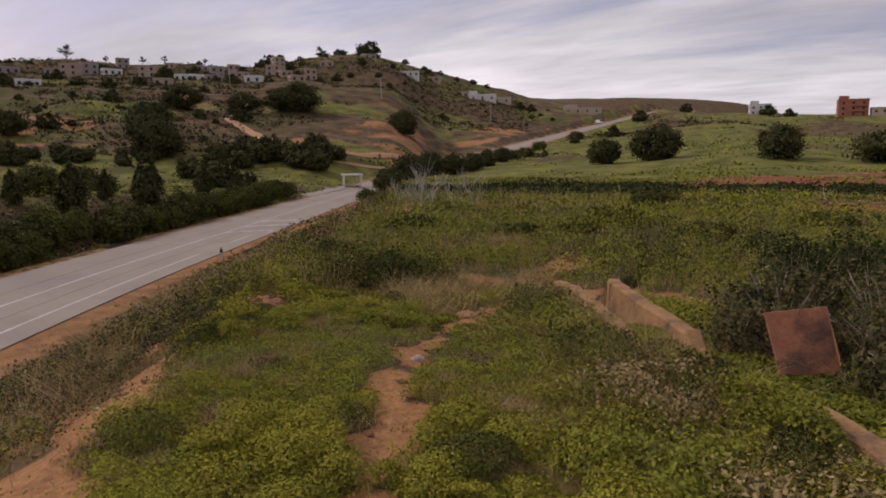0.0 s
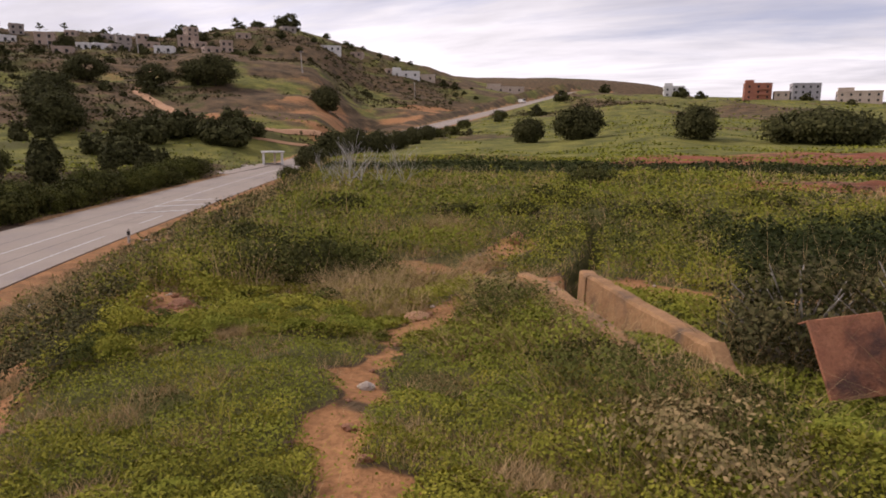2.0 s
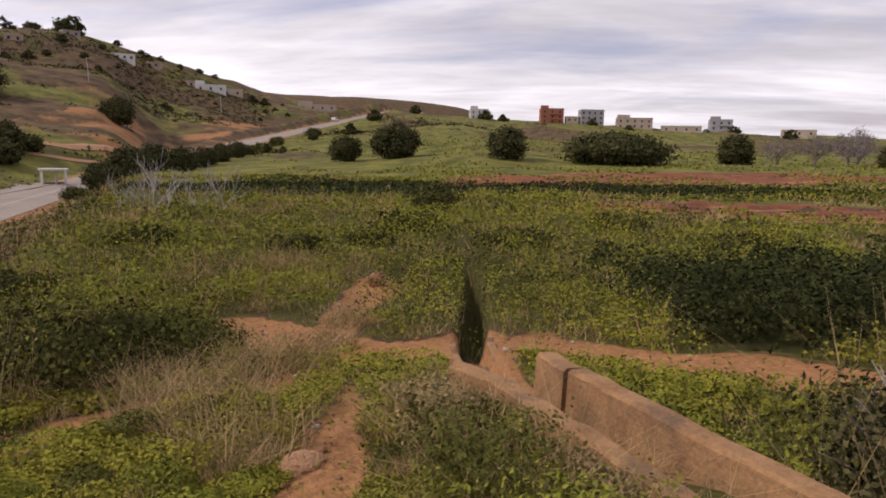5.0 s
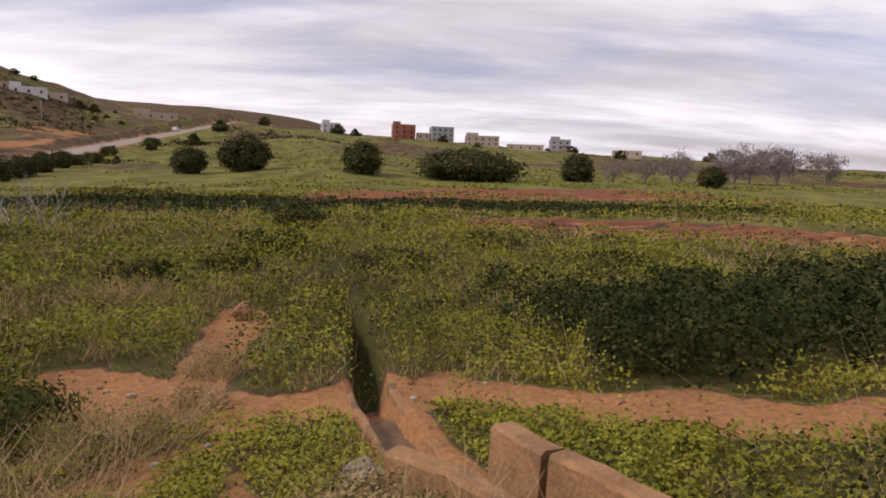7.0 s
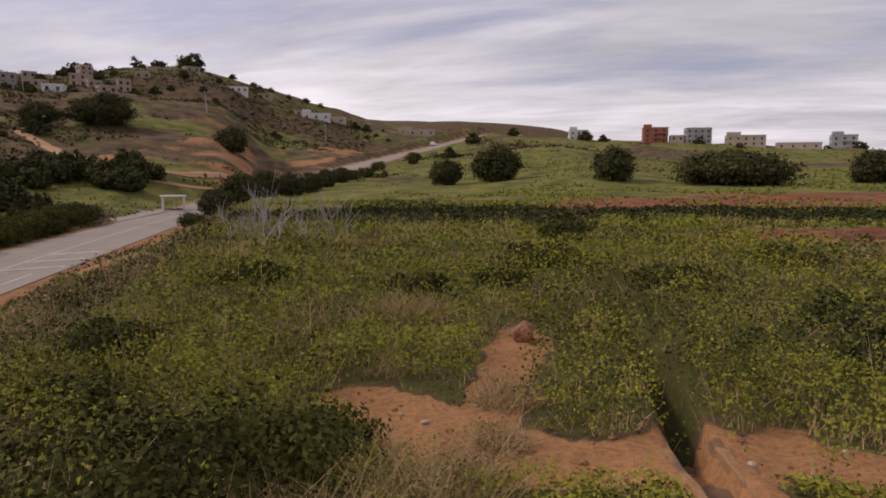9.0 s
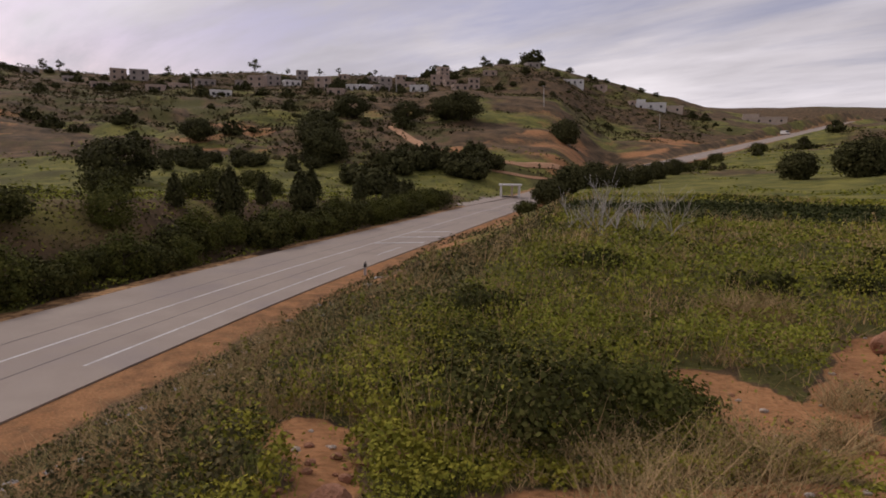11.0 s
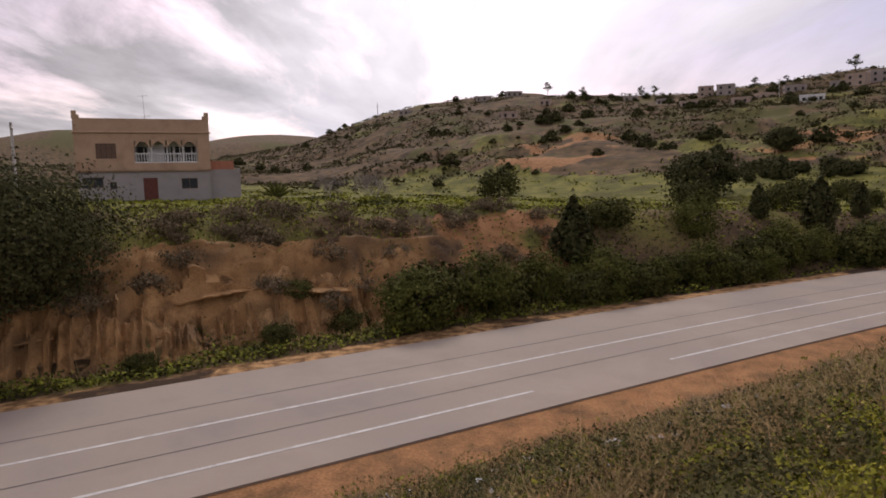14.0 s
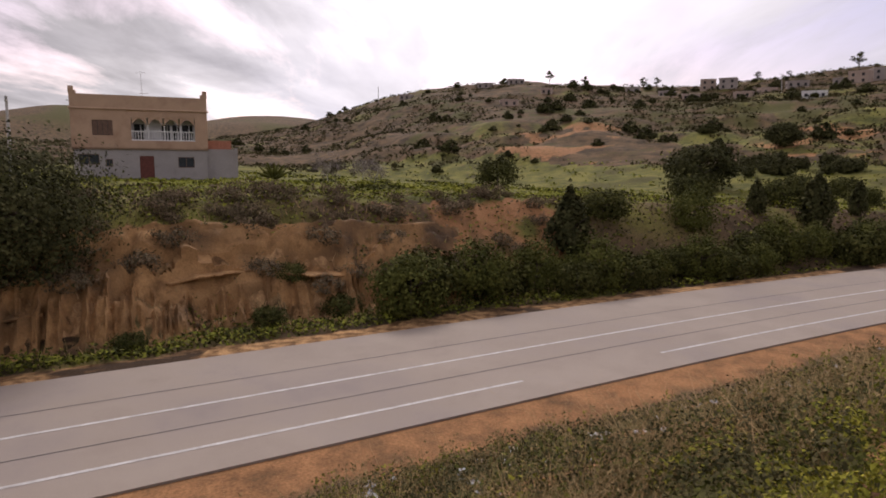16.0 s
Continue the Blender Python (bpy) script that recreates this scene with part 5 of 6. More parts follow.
planted(kinds["juniper"], [(-29.2, 28.5, 1.05), (-29, 51, 1), (-30, 58, .62), (-28.3, 62, 1), (-28.9, 79, .8), (-26.5, 82.7, .85), (-31, 47, .6), (-30.5, 66, .75), (-27, 90, .8), (-32, 72, .9)], "bank bushes")
# trees that screen the bend
planted(kinds["round"], [(-8.8, 106, .72), (-6.0, 110, .8), (-9.5, 113, .62), (-2.6, 114, .72), (1.5, 122, .7), (5.5, 131, .66), (9, 142, .62), (-4.5, 121, .75), (13, 152, .6)], "trees by the bend")
planted(kinds["bush"], [(-9.8, 84, .9), (-10.2, 88, .7), (16, 160, 1), (21, 172, 1.2), (27, 190, 1.2), (46, 235, 1.6)], "trees by the bend")
g = random.Random(4)
spots = []
while len(spots) < 46:
    a_ = g.uniform(4, 38)
    x, y = polar(a_, g.uniform(100, 140) if a_ < 22 else g.uniform(140, 160))
    off_, at_, _ = road_off([x], [y])
    if off_[0] < -12 and not (-38 < x < -15 and 112 < y < 135):
        spots.append((x, y, g.uniform(0.4, 0.75) if a_ < 22 else g.uniform(0.3, 0.5)))
spots += [(*polar(a_, d_), s_) for a_, d_, s_ in ((9.6, 146, .6), (10.8, 143, .7), (12.2, 145, .65), (13.4, 142, .8), (14.8, 146, .7), (16.2, 143, .8), (17.6, 146, .65), (19.2, 144, .75), (11.4, 152, .8), (15.4, 153, .8))]
planted(kinds["grove"], spots, "valley trees")
# hedge along the far verge
spots = []
for n in range(42):
    y = 16.5 + n * 1.95 + g.uniform(-.5, .5)
    c = float(np.interp(y, ROAD[:, 1], ROAD[:, 0]))
    spots.append((c - g.uniform(6.9, 8.6), y, g.uniform(0.55, 0.95)))
planted(kinds["reed"], [*spots[0::2], (-30, 39.5, .85)], "roadside hedge")
planted(kinds["bush"], [(x, y, s * 1.25) for x, y, s in spots[1::2]], "roadside hedge")
planted(kinds["bush"], [(-31.5, 33, .9), (-35, 45, 1.0), (-33, 53, 1.0), (-27.2, 14.4, .5), (-26, 11, .4), (-25.6, 6, .35), (-28.6, 12.5, .45)], "bank bushes")
spots = []
for n in range(84):
    y = -8 + n * 0.46 + g.uniform(-1, 1)
    c = float(np.interp(y, ROAD[:, 1], ROAD[:, 0]))
    spots.append((c - g.uniform(9.6, 15.5), y, g.uniform(0.35, 0.9)))
planted(kinds["heath"], spots, "dry bank bushes")
# hillside bushes
spots = []
while len(spots) < 210:
    az_ = g.uniform(-14, 80)
    x, y = polar(az_, g.uniform(150, 425) if az_ > -3 else g.uniform(170, 430))
    off_, at_, _ = road_off([x], [y])
    lo = 170 if az_ > 42 else 140
    if abs(off_[0]) > 12 and math.hypot(x, y - 5) > lo and noise.noise((x * 0.012, y * 0.012, 3)) > (.2 if az_ < 15 and math.hypot(x, y) < 310 else -.2):
        spots.append((x, y, g.choice((0.3, 0.4, 0.5, 0.6, 0.8, 1.1))))
planted(kinds["scrub"], spots, "hillside bushes")
planted(kinds["scrub"], [(*polar(g.uniform(7, 46), g.uniform(290, 395)), g.uniform(.6, 1.2)) for _ in range(46)], "village trees")
planted(kinds["gum"], [(*polar(a_, d_), s_) for a_, d_, s_ in ((29.6, 398, 1.1), (10.6, 436, 1.1), (44.6, 392, .7), (36.2, 398, .6), (24.4, 402, .6), (22.8, 402, .6), (19.8, 410, .5), (52.2, 388, .8), (49.3, 388, .7), (43.6, 392, .7), (34, 398, .5), (27, 400, .5))], "skyline trees")
planted(kinds["scrub"], [(*polar(a_, d_), s_) for a_, d_, s_ in ((14.6, 425, 1.9), (13.9, 428, 1.6), (15.4, 420, 1.4), (12.2, 432, 1.1), (3.4, 432, .9), (1.8, 430, .8), (0.4, 430, .8), (-1.0, 430, .7), (-2.4, 440, .9), (-3.6, 445, .8), (56, 388, 1.0), (47, 388, .8), (60, 386, .8), (62.5, 384, .7), (-20, 455, 1.6), (-26, 440, 2), (-27.5, 440, 1.4), (-35, 440, 1.2), (-46, 400, 1.4), (-50, 410, 1.6), (-57, 400, 1.6), (-44, 430, 1.1), (-38, 380, 1.0), (-16.5, 330, 1.6), (-14.5, 250, 1.3))], "skyline bushes")
for proto in list(kinds.values()):
    drop_proto(proto)


# ---------------------------------------------------------------- near shrubs
def shrub(name, label, x, y, rx, ry, h, mat, count, leaf, seed, stems=14, dry=0, category="bush", slim=0.6):
    """A low shrub: woody stems, leaf clumps and dry stalks."""
    z = min(ground(x, y), ground(x + rx * .6, y), ground(x - rx * .6, y))
    gg = random.Random(seed)
    ob = base(name, pose(x, y, z), label, category)
    pieces = []
    for k in range(stems):
        a = gg.uniform(0, 2 * math.pi)
        q = gg.uniform(0.35, 1.0)
        ex, ey = math.cos(a) * rx * q, math.sin(a) * ry * q
        top = h * gg.uniform(0.6, 1.12) * (1.15 - 0.6 * q)
        pieces.append(tube([(ex * .15, ey * .15, -.1), (ex * .6 + gg.uniform(-.05, .05), ey * .6, top * .7), (ex, ey, top)], [.012, .009, .004], 4))
    if stems:
        put("woody_base", mesh_of("woody_base", *merge(pieces), M["bare"] if dry else M["bark"]), ob)
    pts = crown_points(count, max(24, count // 60), rx, ry, h * .55, h * .42, seed, jag=0.5)
    put("foliage", quads_mesh("foliage", leaves(pts, leaf * rng.uniform(.6, 1.5, len(pts)), .55, slim, (pts - (0, 0, h * .3)) / (rx, ry, h * .55)), mat), ob)
    if dry:
        a = rng.uniform(0, 2 * np.pi, dry)
        q = np.sqrt(rng.random(dry))
        f = np.stack([np.cos(a) * rx * q, np.sin(a) * ry * q, np.zeros(dry)], 1)
        put("dry_growth", quads_mesh("dry_growth", blades(f, h * rng.uniform(.4, 1.2, dry), .003 + .0006 * math.hypot(x, y), .9), M["dry"], 3), ob)
    return ob


DARK = [(-1.35, 10.4, .82, .75, .85), (-0.6, 11.0, .7, .6, .7), (-2.26, 11.39, 0.5, 0.45, 0.42), (-0.2, 11.9, 0.45, 0.4, 0.4),
        (5.16, 20.02, 0.8487, 0.679, 0.5092), (7.46, 23.62, 0.738, 0.6853, 0.8435), (12.5, 16.2, 1.307, 0.7988, 0.5083), (11.58, 19.87, 0.9203, 0.6327, 0.4026), (-2.86, 15.98, 0.7873, 0.7086, 0.4724), (3.97, 18.98, 0.6387, 0.511, 0.3194), (-4.84, 23.03, 0.7957, 0.6511, 0.434), (-0.9, 19.36, 0.6933, 0.52, 0.2889), (-2.54, 13.63, 0.6793, 0.5944, 0.4245), (2.01, 18.19, 0.6277, 0.4882, 0.4184), (7.35, 18.02, 0.9161, 0.5889, 0.3926)]
for n, (x, y, rx, ry, h) in enumerate(DARK):
    shrub("shrub", "dense dark green shrub in the herb meadow", x, y, rx, ry, h, M["mallow"] if n in (1, 3) else M["dark"], int(8500 * rx) if n < 4 else int(4200 * rx) if y < 20 else 2600, .022 + .0024 * y, 100 + n, 12)
for n, (x, y, rx, ry, h) in enumerate([(3.1, 6.0, .62, .5, 1.0), (3.9, 5.6, .8, .7, 1.0), (3.35, 4.3, .5, .5, .6), (4.6, 4.7, .8, .8, .8), (4.9, 6.2, .7, .7, .7)]):
    shrub("bramble_bush", "tangled bramble with dark leaves and dry canes", x, y, rx, ry, h, M["bramble"], 5000, .045, 140 + n, 46, 200, slim=.55)
    shrub("shrub", "dark green bush grown through the brambles", x + .1, y + .1, rx * .9, ry * .9, h * .85, M["dark"], 3600, .04, 340 + n, 6)
for n, (x, y, rx, ry, h) in enumerate([(-0.35, 9, 0.55, 0.5, 0.42), (0.35, 10.2, 0.5, 0.5, 0.5), (-0.65, 9.9, 0.5, 0.45, 0.36), (-0.05, 8.1, 0.45, 0.35, 0.32), (-5.81, 12.06, 0.8379, 0.8379, 0.5586), (-6.89, 14.44, 0.9835, 0.9835, 0.5901), (-7.79, 16.82, 0.9852, 0.9852, 0.5911), (-7.1, 18.38, 0.93, 0.93, 0.558), (-7.83, 19.2, 0.9485, 0.9485, 0.5174), (-6.9, 10.9, 0.8, 0.8, 0.5),
                                     (-4.24, 11.75, 0.6952, 0.6952, 0.4345), (-3.4, 6.4, .5, .5, .5), (-3.9, 7.6, .6, .5, .55), (-4.5, 9.0, .6, .6, .6), (-3.7, 9.9, .5, .5, .5), (-5.2, 10.2, .7, .6, .6), (-3.1, 4.6, .5, .5, .45), (-3.6, 5.4, .5, .5, .5), (-4.3, 6.6, .5, .6, .5), (-3.63, 10.7, .5, .5, .4), (-5.45, 10.87, 0.8, 0.8, 0.5), (1.59, 16.74, 0.7193, 0.5755, 0.4316), (16.02, 13.65, 0.9366, 0.7663, 0.4257), (-6.59, 16.48, 0.9983, 0.9983, 0.4992), (1.35, 11.55, 0.2774, 0.2774, 0.2774), (1.81, 12.63, 0.3559, 0.3559, 0.3114), (0.82, 10.83, 0.35, 0.35, 0.3)]):
    shrub("dry_grass_tussock", "tussock of dry straw-brown grass and stalks", x, y, rx, ry, h, M["straw"], int(2600 * rx), .024, 170 + n, 0, int(950 * rx), "grass", slim=.35)
TANGLES = [(1.1, 6.9, .42, .6, .44), (1.18, 5.9, .40, .6, .42), (1.1, 7.7, .35, .45, .36), (1.2, 4.9, .42, .6, .38), (0.75, 6.4, .45, .5, .28), (1.35, 4.0, .5, .5, .36), (1.75, 4.3, .3, .4, .3), (1.2, 3.2, .6, .5, .3), (1.7, 2.7, .5, .5, .3), (1.3, 8.2, .25, .25, .3), (1.42, 7.3, .16, .5, .26), (1.44, 6.4, .16, .5, .28), (1.45, 5.5, .16, .5, .26)]
for n, (x, y, rx, ry, h) in enumerate(TANGLES):
    shrub("herb_tangle", "tangle of olive-green herbs against the channel wall", x, y, rx, ry, h, M[("mallow", "fresh", "straw")[n % 3]], 4200, .026, 210 + n, 0, 420, "herbs")


def bare_shrub(x, y, h, seed, label, name="bare_shrub", spread=0.5, levels=4, rad=0.05, category="shrub", mat="bare"):
    """Leafless branching wood."""
    gg = random.Random(seed)
    pieces = []

    def grow(p, d, l, r, k):
        q = p + d * l
        mid = p + d * l * .5 + Vector((gg.uniform(-1, 1), gg.uniform(-1, 1), gg.uniform(-.5, .5))) * l * .07
        pieces.append(tube([p, mid, q], [r, r * .8, r * .6], 4))
        if k:
            for _ in range(3 if k > 1 else 2):
                e = (d + Vector((gg.uniform(-1, 1), gg.uniform(-1, 1), gg.uniform(-.25, .6))) * spread * 1.25).normalized()
                grow(q if gg.random() < .7 else mid, e, l * gg.uniform(.55, .85), r * .58, k - 1)
    if name == "bare_shrub":
        for _ in range(7):
            grow(Vector((gg.uniform(-.5, .5), gg.uniform(-.5, .5), -.1)), Vector((gg.uniform(-.7, .7), gg.uniform(-.7, .7), 1)).normalized(), h * gg.uniform(.3, .5), rad, levels - 1)
    else:
        grow(Vector((0, 0, -.2)), Vector((.05, .02, 1)).normalized(), h * .28, rad, levels)
    ob = base(name, pose(x, y, ground(x, y)), label, category)
    if name == "bare_tree":
        pts = crown_points(int(h * 260), 40, h * .52, h * .52, h * .36, h * .52, seed, 0.3, 0.4)
        put("crown", quads_mesh("crown", slips(pts, h * .11 * rng.uniform(.6, 1.4, len(pts)), 1.4, .12), M["twig"], 3), ob)
    put("branchwork", mesh_of("branchwork", *merge(pieces), M[mat]), ob)
    return ob


bare_shrub(-0.55, 23.54, 1.65, 1, "bleached leafless shrub at the meadow edge", rad=.018, levels=4)
bare_shrub(0.68, 23.81, 1.61, 2, "bleached leafless shrub at the meadow edge", rad=.018, levels=4)
bare_shrub(-1.44, 24.62, 1.24, 3, "bleached leafless shrub at the meadow edge", rad=.018, levels=4)
for n, (x, y, h) in enumerate([(117, 76, 8.5), (140, 80, 10), (166, 82, 9), (128, 84, 8), (109, 84, 7), (152, 86, 8), (103, 78, 6), (97, 81, 6), (92, 84, 5), (124, 77, 7)]):
    bare_shrub(x, y, h, 20 + n, "leafless grey fig tree in the far field", "bare_tree", .85, 5, .30, "tree", "twig")
for n, (x, y, h) in enumerate([(-83, 33, 4), (-79, 38, 3.5), (-88, 40, 4)]):
    bare_shrub(x, y, h, 40 + n, "leafless grey shrub by the field", "bare_tree", .6, 5, .07, "shrub")


# ---------------------------------------------------------------- herbs and grass
def scatter(k, r0, r1, a0, a1, cx, cy, power=0.5):
    u = rng.random(k)
    r = (u * (r1 ** -power - r0 ** -power) + r0 ** -power) ** (-1 / power)
    a = np.radians(rng.uniform(a0, a1, k))
    return cx - np.sin(a) * r, cy + np.cos(a) * r, r


def stuff(name, corners, mat, label, category, sides=4):
    return tagged(new(name, quads_mesh(name, corners, mat, sides)), label, category, kind="stuff")


def mounds(x, y, size, seed):
    """Plants on a loose lattice: how far each spot is from its plant's middle (0 to 1), and the plant's own chance number."""
    c, s_ = math.cos(seed), math.sin(seed)
    u, v = (c * x - s_ * y) / size, (s_ * x + c * y) / size
    i, j = np.floor(u), np.floor(v)

    def chance(k):
        h = np.sin(i * 127.1 + j * 311.7 + (seed + k) * 74.7) * 43758.5453
        return h - np.floor(h)
    d = np.hypot(u - i - .3 - .4 * chance(1), v - j - .3 - .4 * chance(2))
    du, dv = u - i - .3 - .4 * chance(1), v - j - .3 - .4 * chance(2)
    return np.clip(d / .72, 0, 1), chance(3), chance(4), (c * du + s_ * dv) / .72, (c * dv - s_ * du) / .72


def weed_bed(x, y):
    """Weight of the tall dark weeds past the bare path."""
    n = wave_noise(x, y, 1.1, 57)
    west = x - np.interp(y, [7, 8.3, 9.3, 10.7, 12, 14.1, 15], [9, 5.9, 5.0, 5.25, 5.5, 6.1, 7.5]) + .5 * n
    north = np.interp(x, [4.3, 5.5, 11.3, 18.4, 24], [13.8, 13.9, 12.8, 10.6, 9.6]) - y + .6 * n
    return smooth(west / .4) * smooth(north / .6) * smooth((26 - x) / 3)


def near_herbs():
    one, two = scatter(700000, 1.6, 62, -80, 50, -0.3, 1.2, 0.40), scatter(380000, 1.8, 45, -60, 105, -0.7, 5.2, 0.42)
    bed = rng.uniform(4.4, 20, 60000), rng.uniform(7.4, 17, 60000)
    thick = weed_bed(*bed) > rng.random(60000)
    x, y = (np.concatenate([a, b, d[thick]]) for a, b, d in zip(one[:2], two[:2], bed))
    r = np.min([np.hypot(x - a, y - b) for a, b in ((0, .3), (-.3, 2.6), (-.7, 5.2))], axis=0)
    r = np.maximum(r, 1.2)
    off, at, rz = road_off(x, y)
    soil, lush, dark, pale = zones(x, y)
    lip = curve(y, *LIP)
    bank = smooth((lip + .6 - off) / 1.4)
    keep = (off > 6.2) & (rng.random(len(x)) > np.clip(soil * 1.2, 0, .975)) & (rng.random(len(x)) > 0.55 * bank)
    channel = (np.abs(x - 1.83) < 0.14) & (y < 8.6) & (y > 6.0)
    ditch = (np.abs(x - np.interp(y, *DITCH)) < np.where(y < 11.3, .30, .17)) & (y > 8.0) & (y < 16.5)
    keep &= ~channel & ~ditch & ~((soil > .42) & (y > 16.5))
    x, y, r, off, bank, dark, soil = (v[keep] for v in (x, y, r, off, bank, dark, soil))
    z = land(x, y)
    n1, n2, n3 = wave_noise(x, y, 0.55, 51), wave_noise(x, y, 1.7, 52), wave_noise(x, y, 5.5, 53)
    n4 = wave_noise(x, y, 3.0, 54)
    far = smooth((y - 10.0) / 3.0)
    tall = np.maximum(np.maximum(far * (1 - .55 * bank), .42 * bank), .55 * smooth((-1.6 - x) / 1.5) * smooth((y - 7.5) / 2))
    # mounded plants, in three sizes
    rj = r * rng.uniform(.6, 1.5, len(r))
    size = np.where(rj < 6, 0.30, np.where(rj < 16, 0.62, np.where(rj < 40, 1.1, 2.0)))
    other = rng.random(len(x)) < .42
    d, c, e, ox, oy = (np.where(other, b, a) for a, b in zip(mounds(x, y, size, 1.0), mounds(x, y, size * 1.5, 2.3)))
    h = (0.15 + 0.07 * n2 + 0.05 * n4) * (1 - tall) + tall * (0.50 + 0.22 * n2 + 0.16 * n3)
    h = h * (1 - .5 * smooth((y - 22) / 8) * (bank < .5))
    mass = weed_bed(x, y) * (bank < .3)
    h = np.clip(h, 0.03, 1) * (1 - mass) + .80 * mass
    h = h * (.40 + 1.0 * e) * np.sqrt(1.02 - d * d) * np.clip(1.2 - soil, .3, 1)
    zz = z + np.clip(h, .015, 1.1) * (.45 + .55 * rng.random(len(x)) ** .5)
    leaf = (0.013 + 0.0036 * r) * rng.uniform(0.6, 1.4, len(x)) * (1 - .2 * far) * (1 + .15 * mass)
    face = np.stack([ox, oy, np.sqrt(1.05 - d * d)], 1)
    # which plant grows where
    crop = ((dark > 0.8) & (y > 18)) | (mass > .5)
    stray = rng.random(len(x)) < .035
    w = c + .10 * n2
    dryish = ((w < .10 + .15 * bank + .10 * smooth(n4 - .2)) | stray) & ~crop
    brown = ~dryish & ~crop & (w < .10 + .58 * bank + .13 * smooth((n3 + n4 - .3) / .5) * far)
    green = ~dryish & ~brown & (crop | (w < .17 + .07 * far + .80 * bank + .35 * smooth((n4 + n3) / .6) * far))
    fresh = ~dryish & ~brown & ~green & (.55 * c + .42 * n3 + .34 * n4 + .20 < .46)
    yellow = ~dryish & ~brown & ~green & ~fresh & (far + .55 * n3 + .35 * n2 > .35) & (bank < .4)
    low = ~dryish & ~brown & ~green & ~fresh & ~yellow
    withered = (bank > .5) & ~dryish & ~brown & ~crop & (rng.random(len(x)) < .45)
    brown |= withered
    green, fresh, yellow, low = (k & ~withered for k in (green, fresh, yellow, low))
    leaf = leaf * np.where(yellow, .8, 1)
    p = np.stack([x, y, zz], 1)
    close = rj < 3.3
    for name, which, mat, label in (
            ("clover_cover", low, "clover", "low olive-green clover and herbs over red earth"),
            ("meadow_herbs", yellow, "meadow", "knee-high yellow-green meadow herbs"),
            ("fresh_herbs", fresh, "fresh", "fresh green herbs between the clover"),
            ("dark_herbs", green & ~crop, "mallow", "dark green mallow among the meadow herbs"),
            ("field_crop", crop, "crop", "dense dark green weeds and field crop"),
            ("brown_herbs", brown, "bramble", "brown withered herbs on the bank and meadow")):
        k = which & close
        if k.sum():
            stuff(name, leaves(p[k], leaf[k], .5, .72, face[k]), M[mat], label, "herbs")
        k = which & ~close
        stuff(name, slips(p[k], leaf[k] * 1.35, .5, .8, face[k]), M[mat], label, "herbs", 3)
    dryish &= rng.random(len(x)) < .6
    f = np.stack([x, y, z], 1)[dryish]
    rr = r[dryish]
    stuff("dry_grass", blades(f, np.clip(.05 + .015 * rr, .08, .40) * rng.uniform(.5, 1.5, len(f)), .003 + .0011 * rr, .6), M["dry"], "dry straw-coloured grass blades", "grass", 3)
    k = low & (rng.random(len(x)) < 0.10) & (r < 12)
    stuff("grass_blades", blades(np.stack([x, y, z], 1)[k], .08 + .08 * rng.random(k.sum()), .004 + .001 * r[k], .7), M["meadow"], "scattered fresh grass blades", "grass", 3)
    k = yellow & (rng.random(len(x)) < 0.010)
    stuff("yellow_flowers", leaves(p[k] + (0, 0, .05), leaf[k] * .45, .5, .9), M["flower"], "tiny yellow flowers in the meadow", "flowers")


near_herbs()


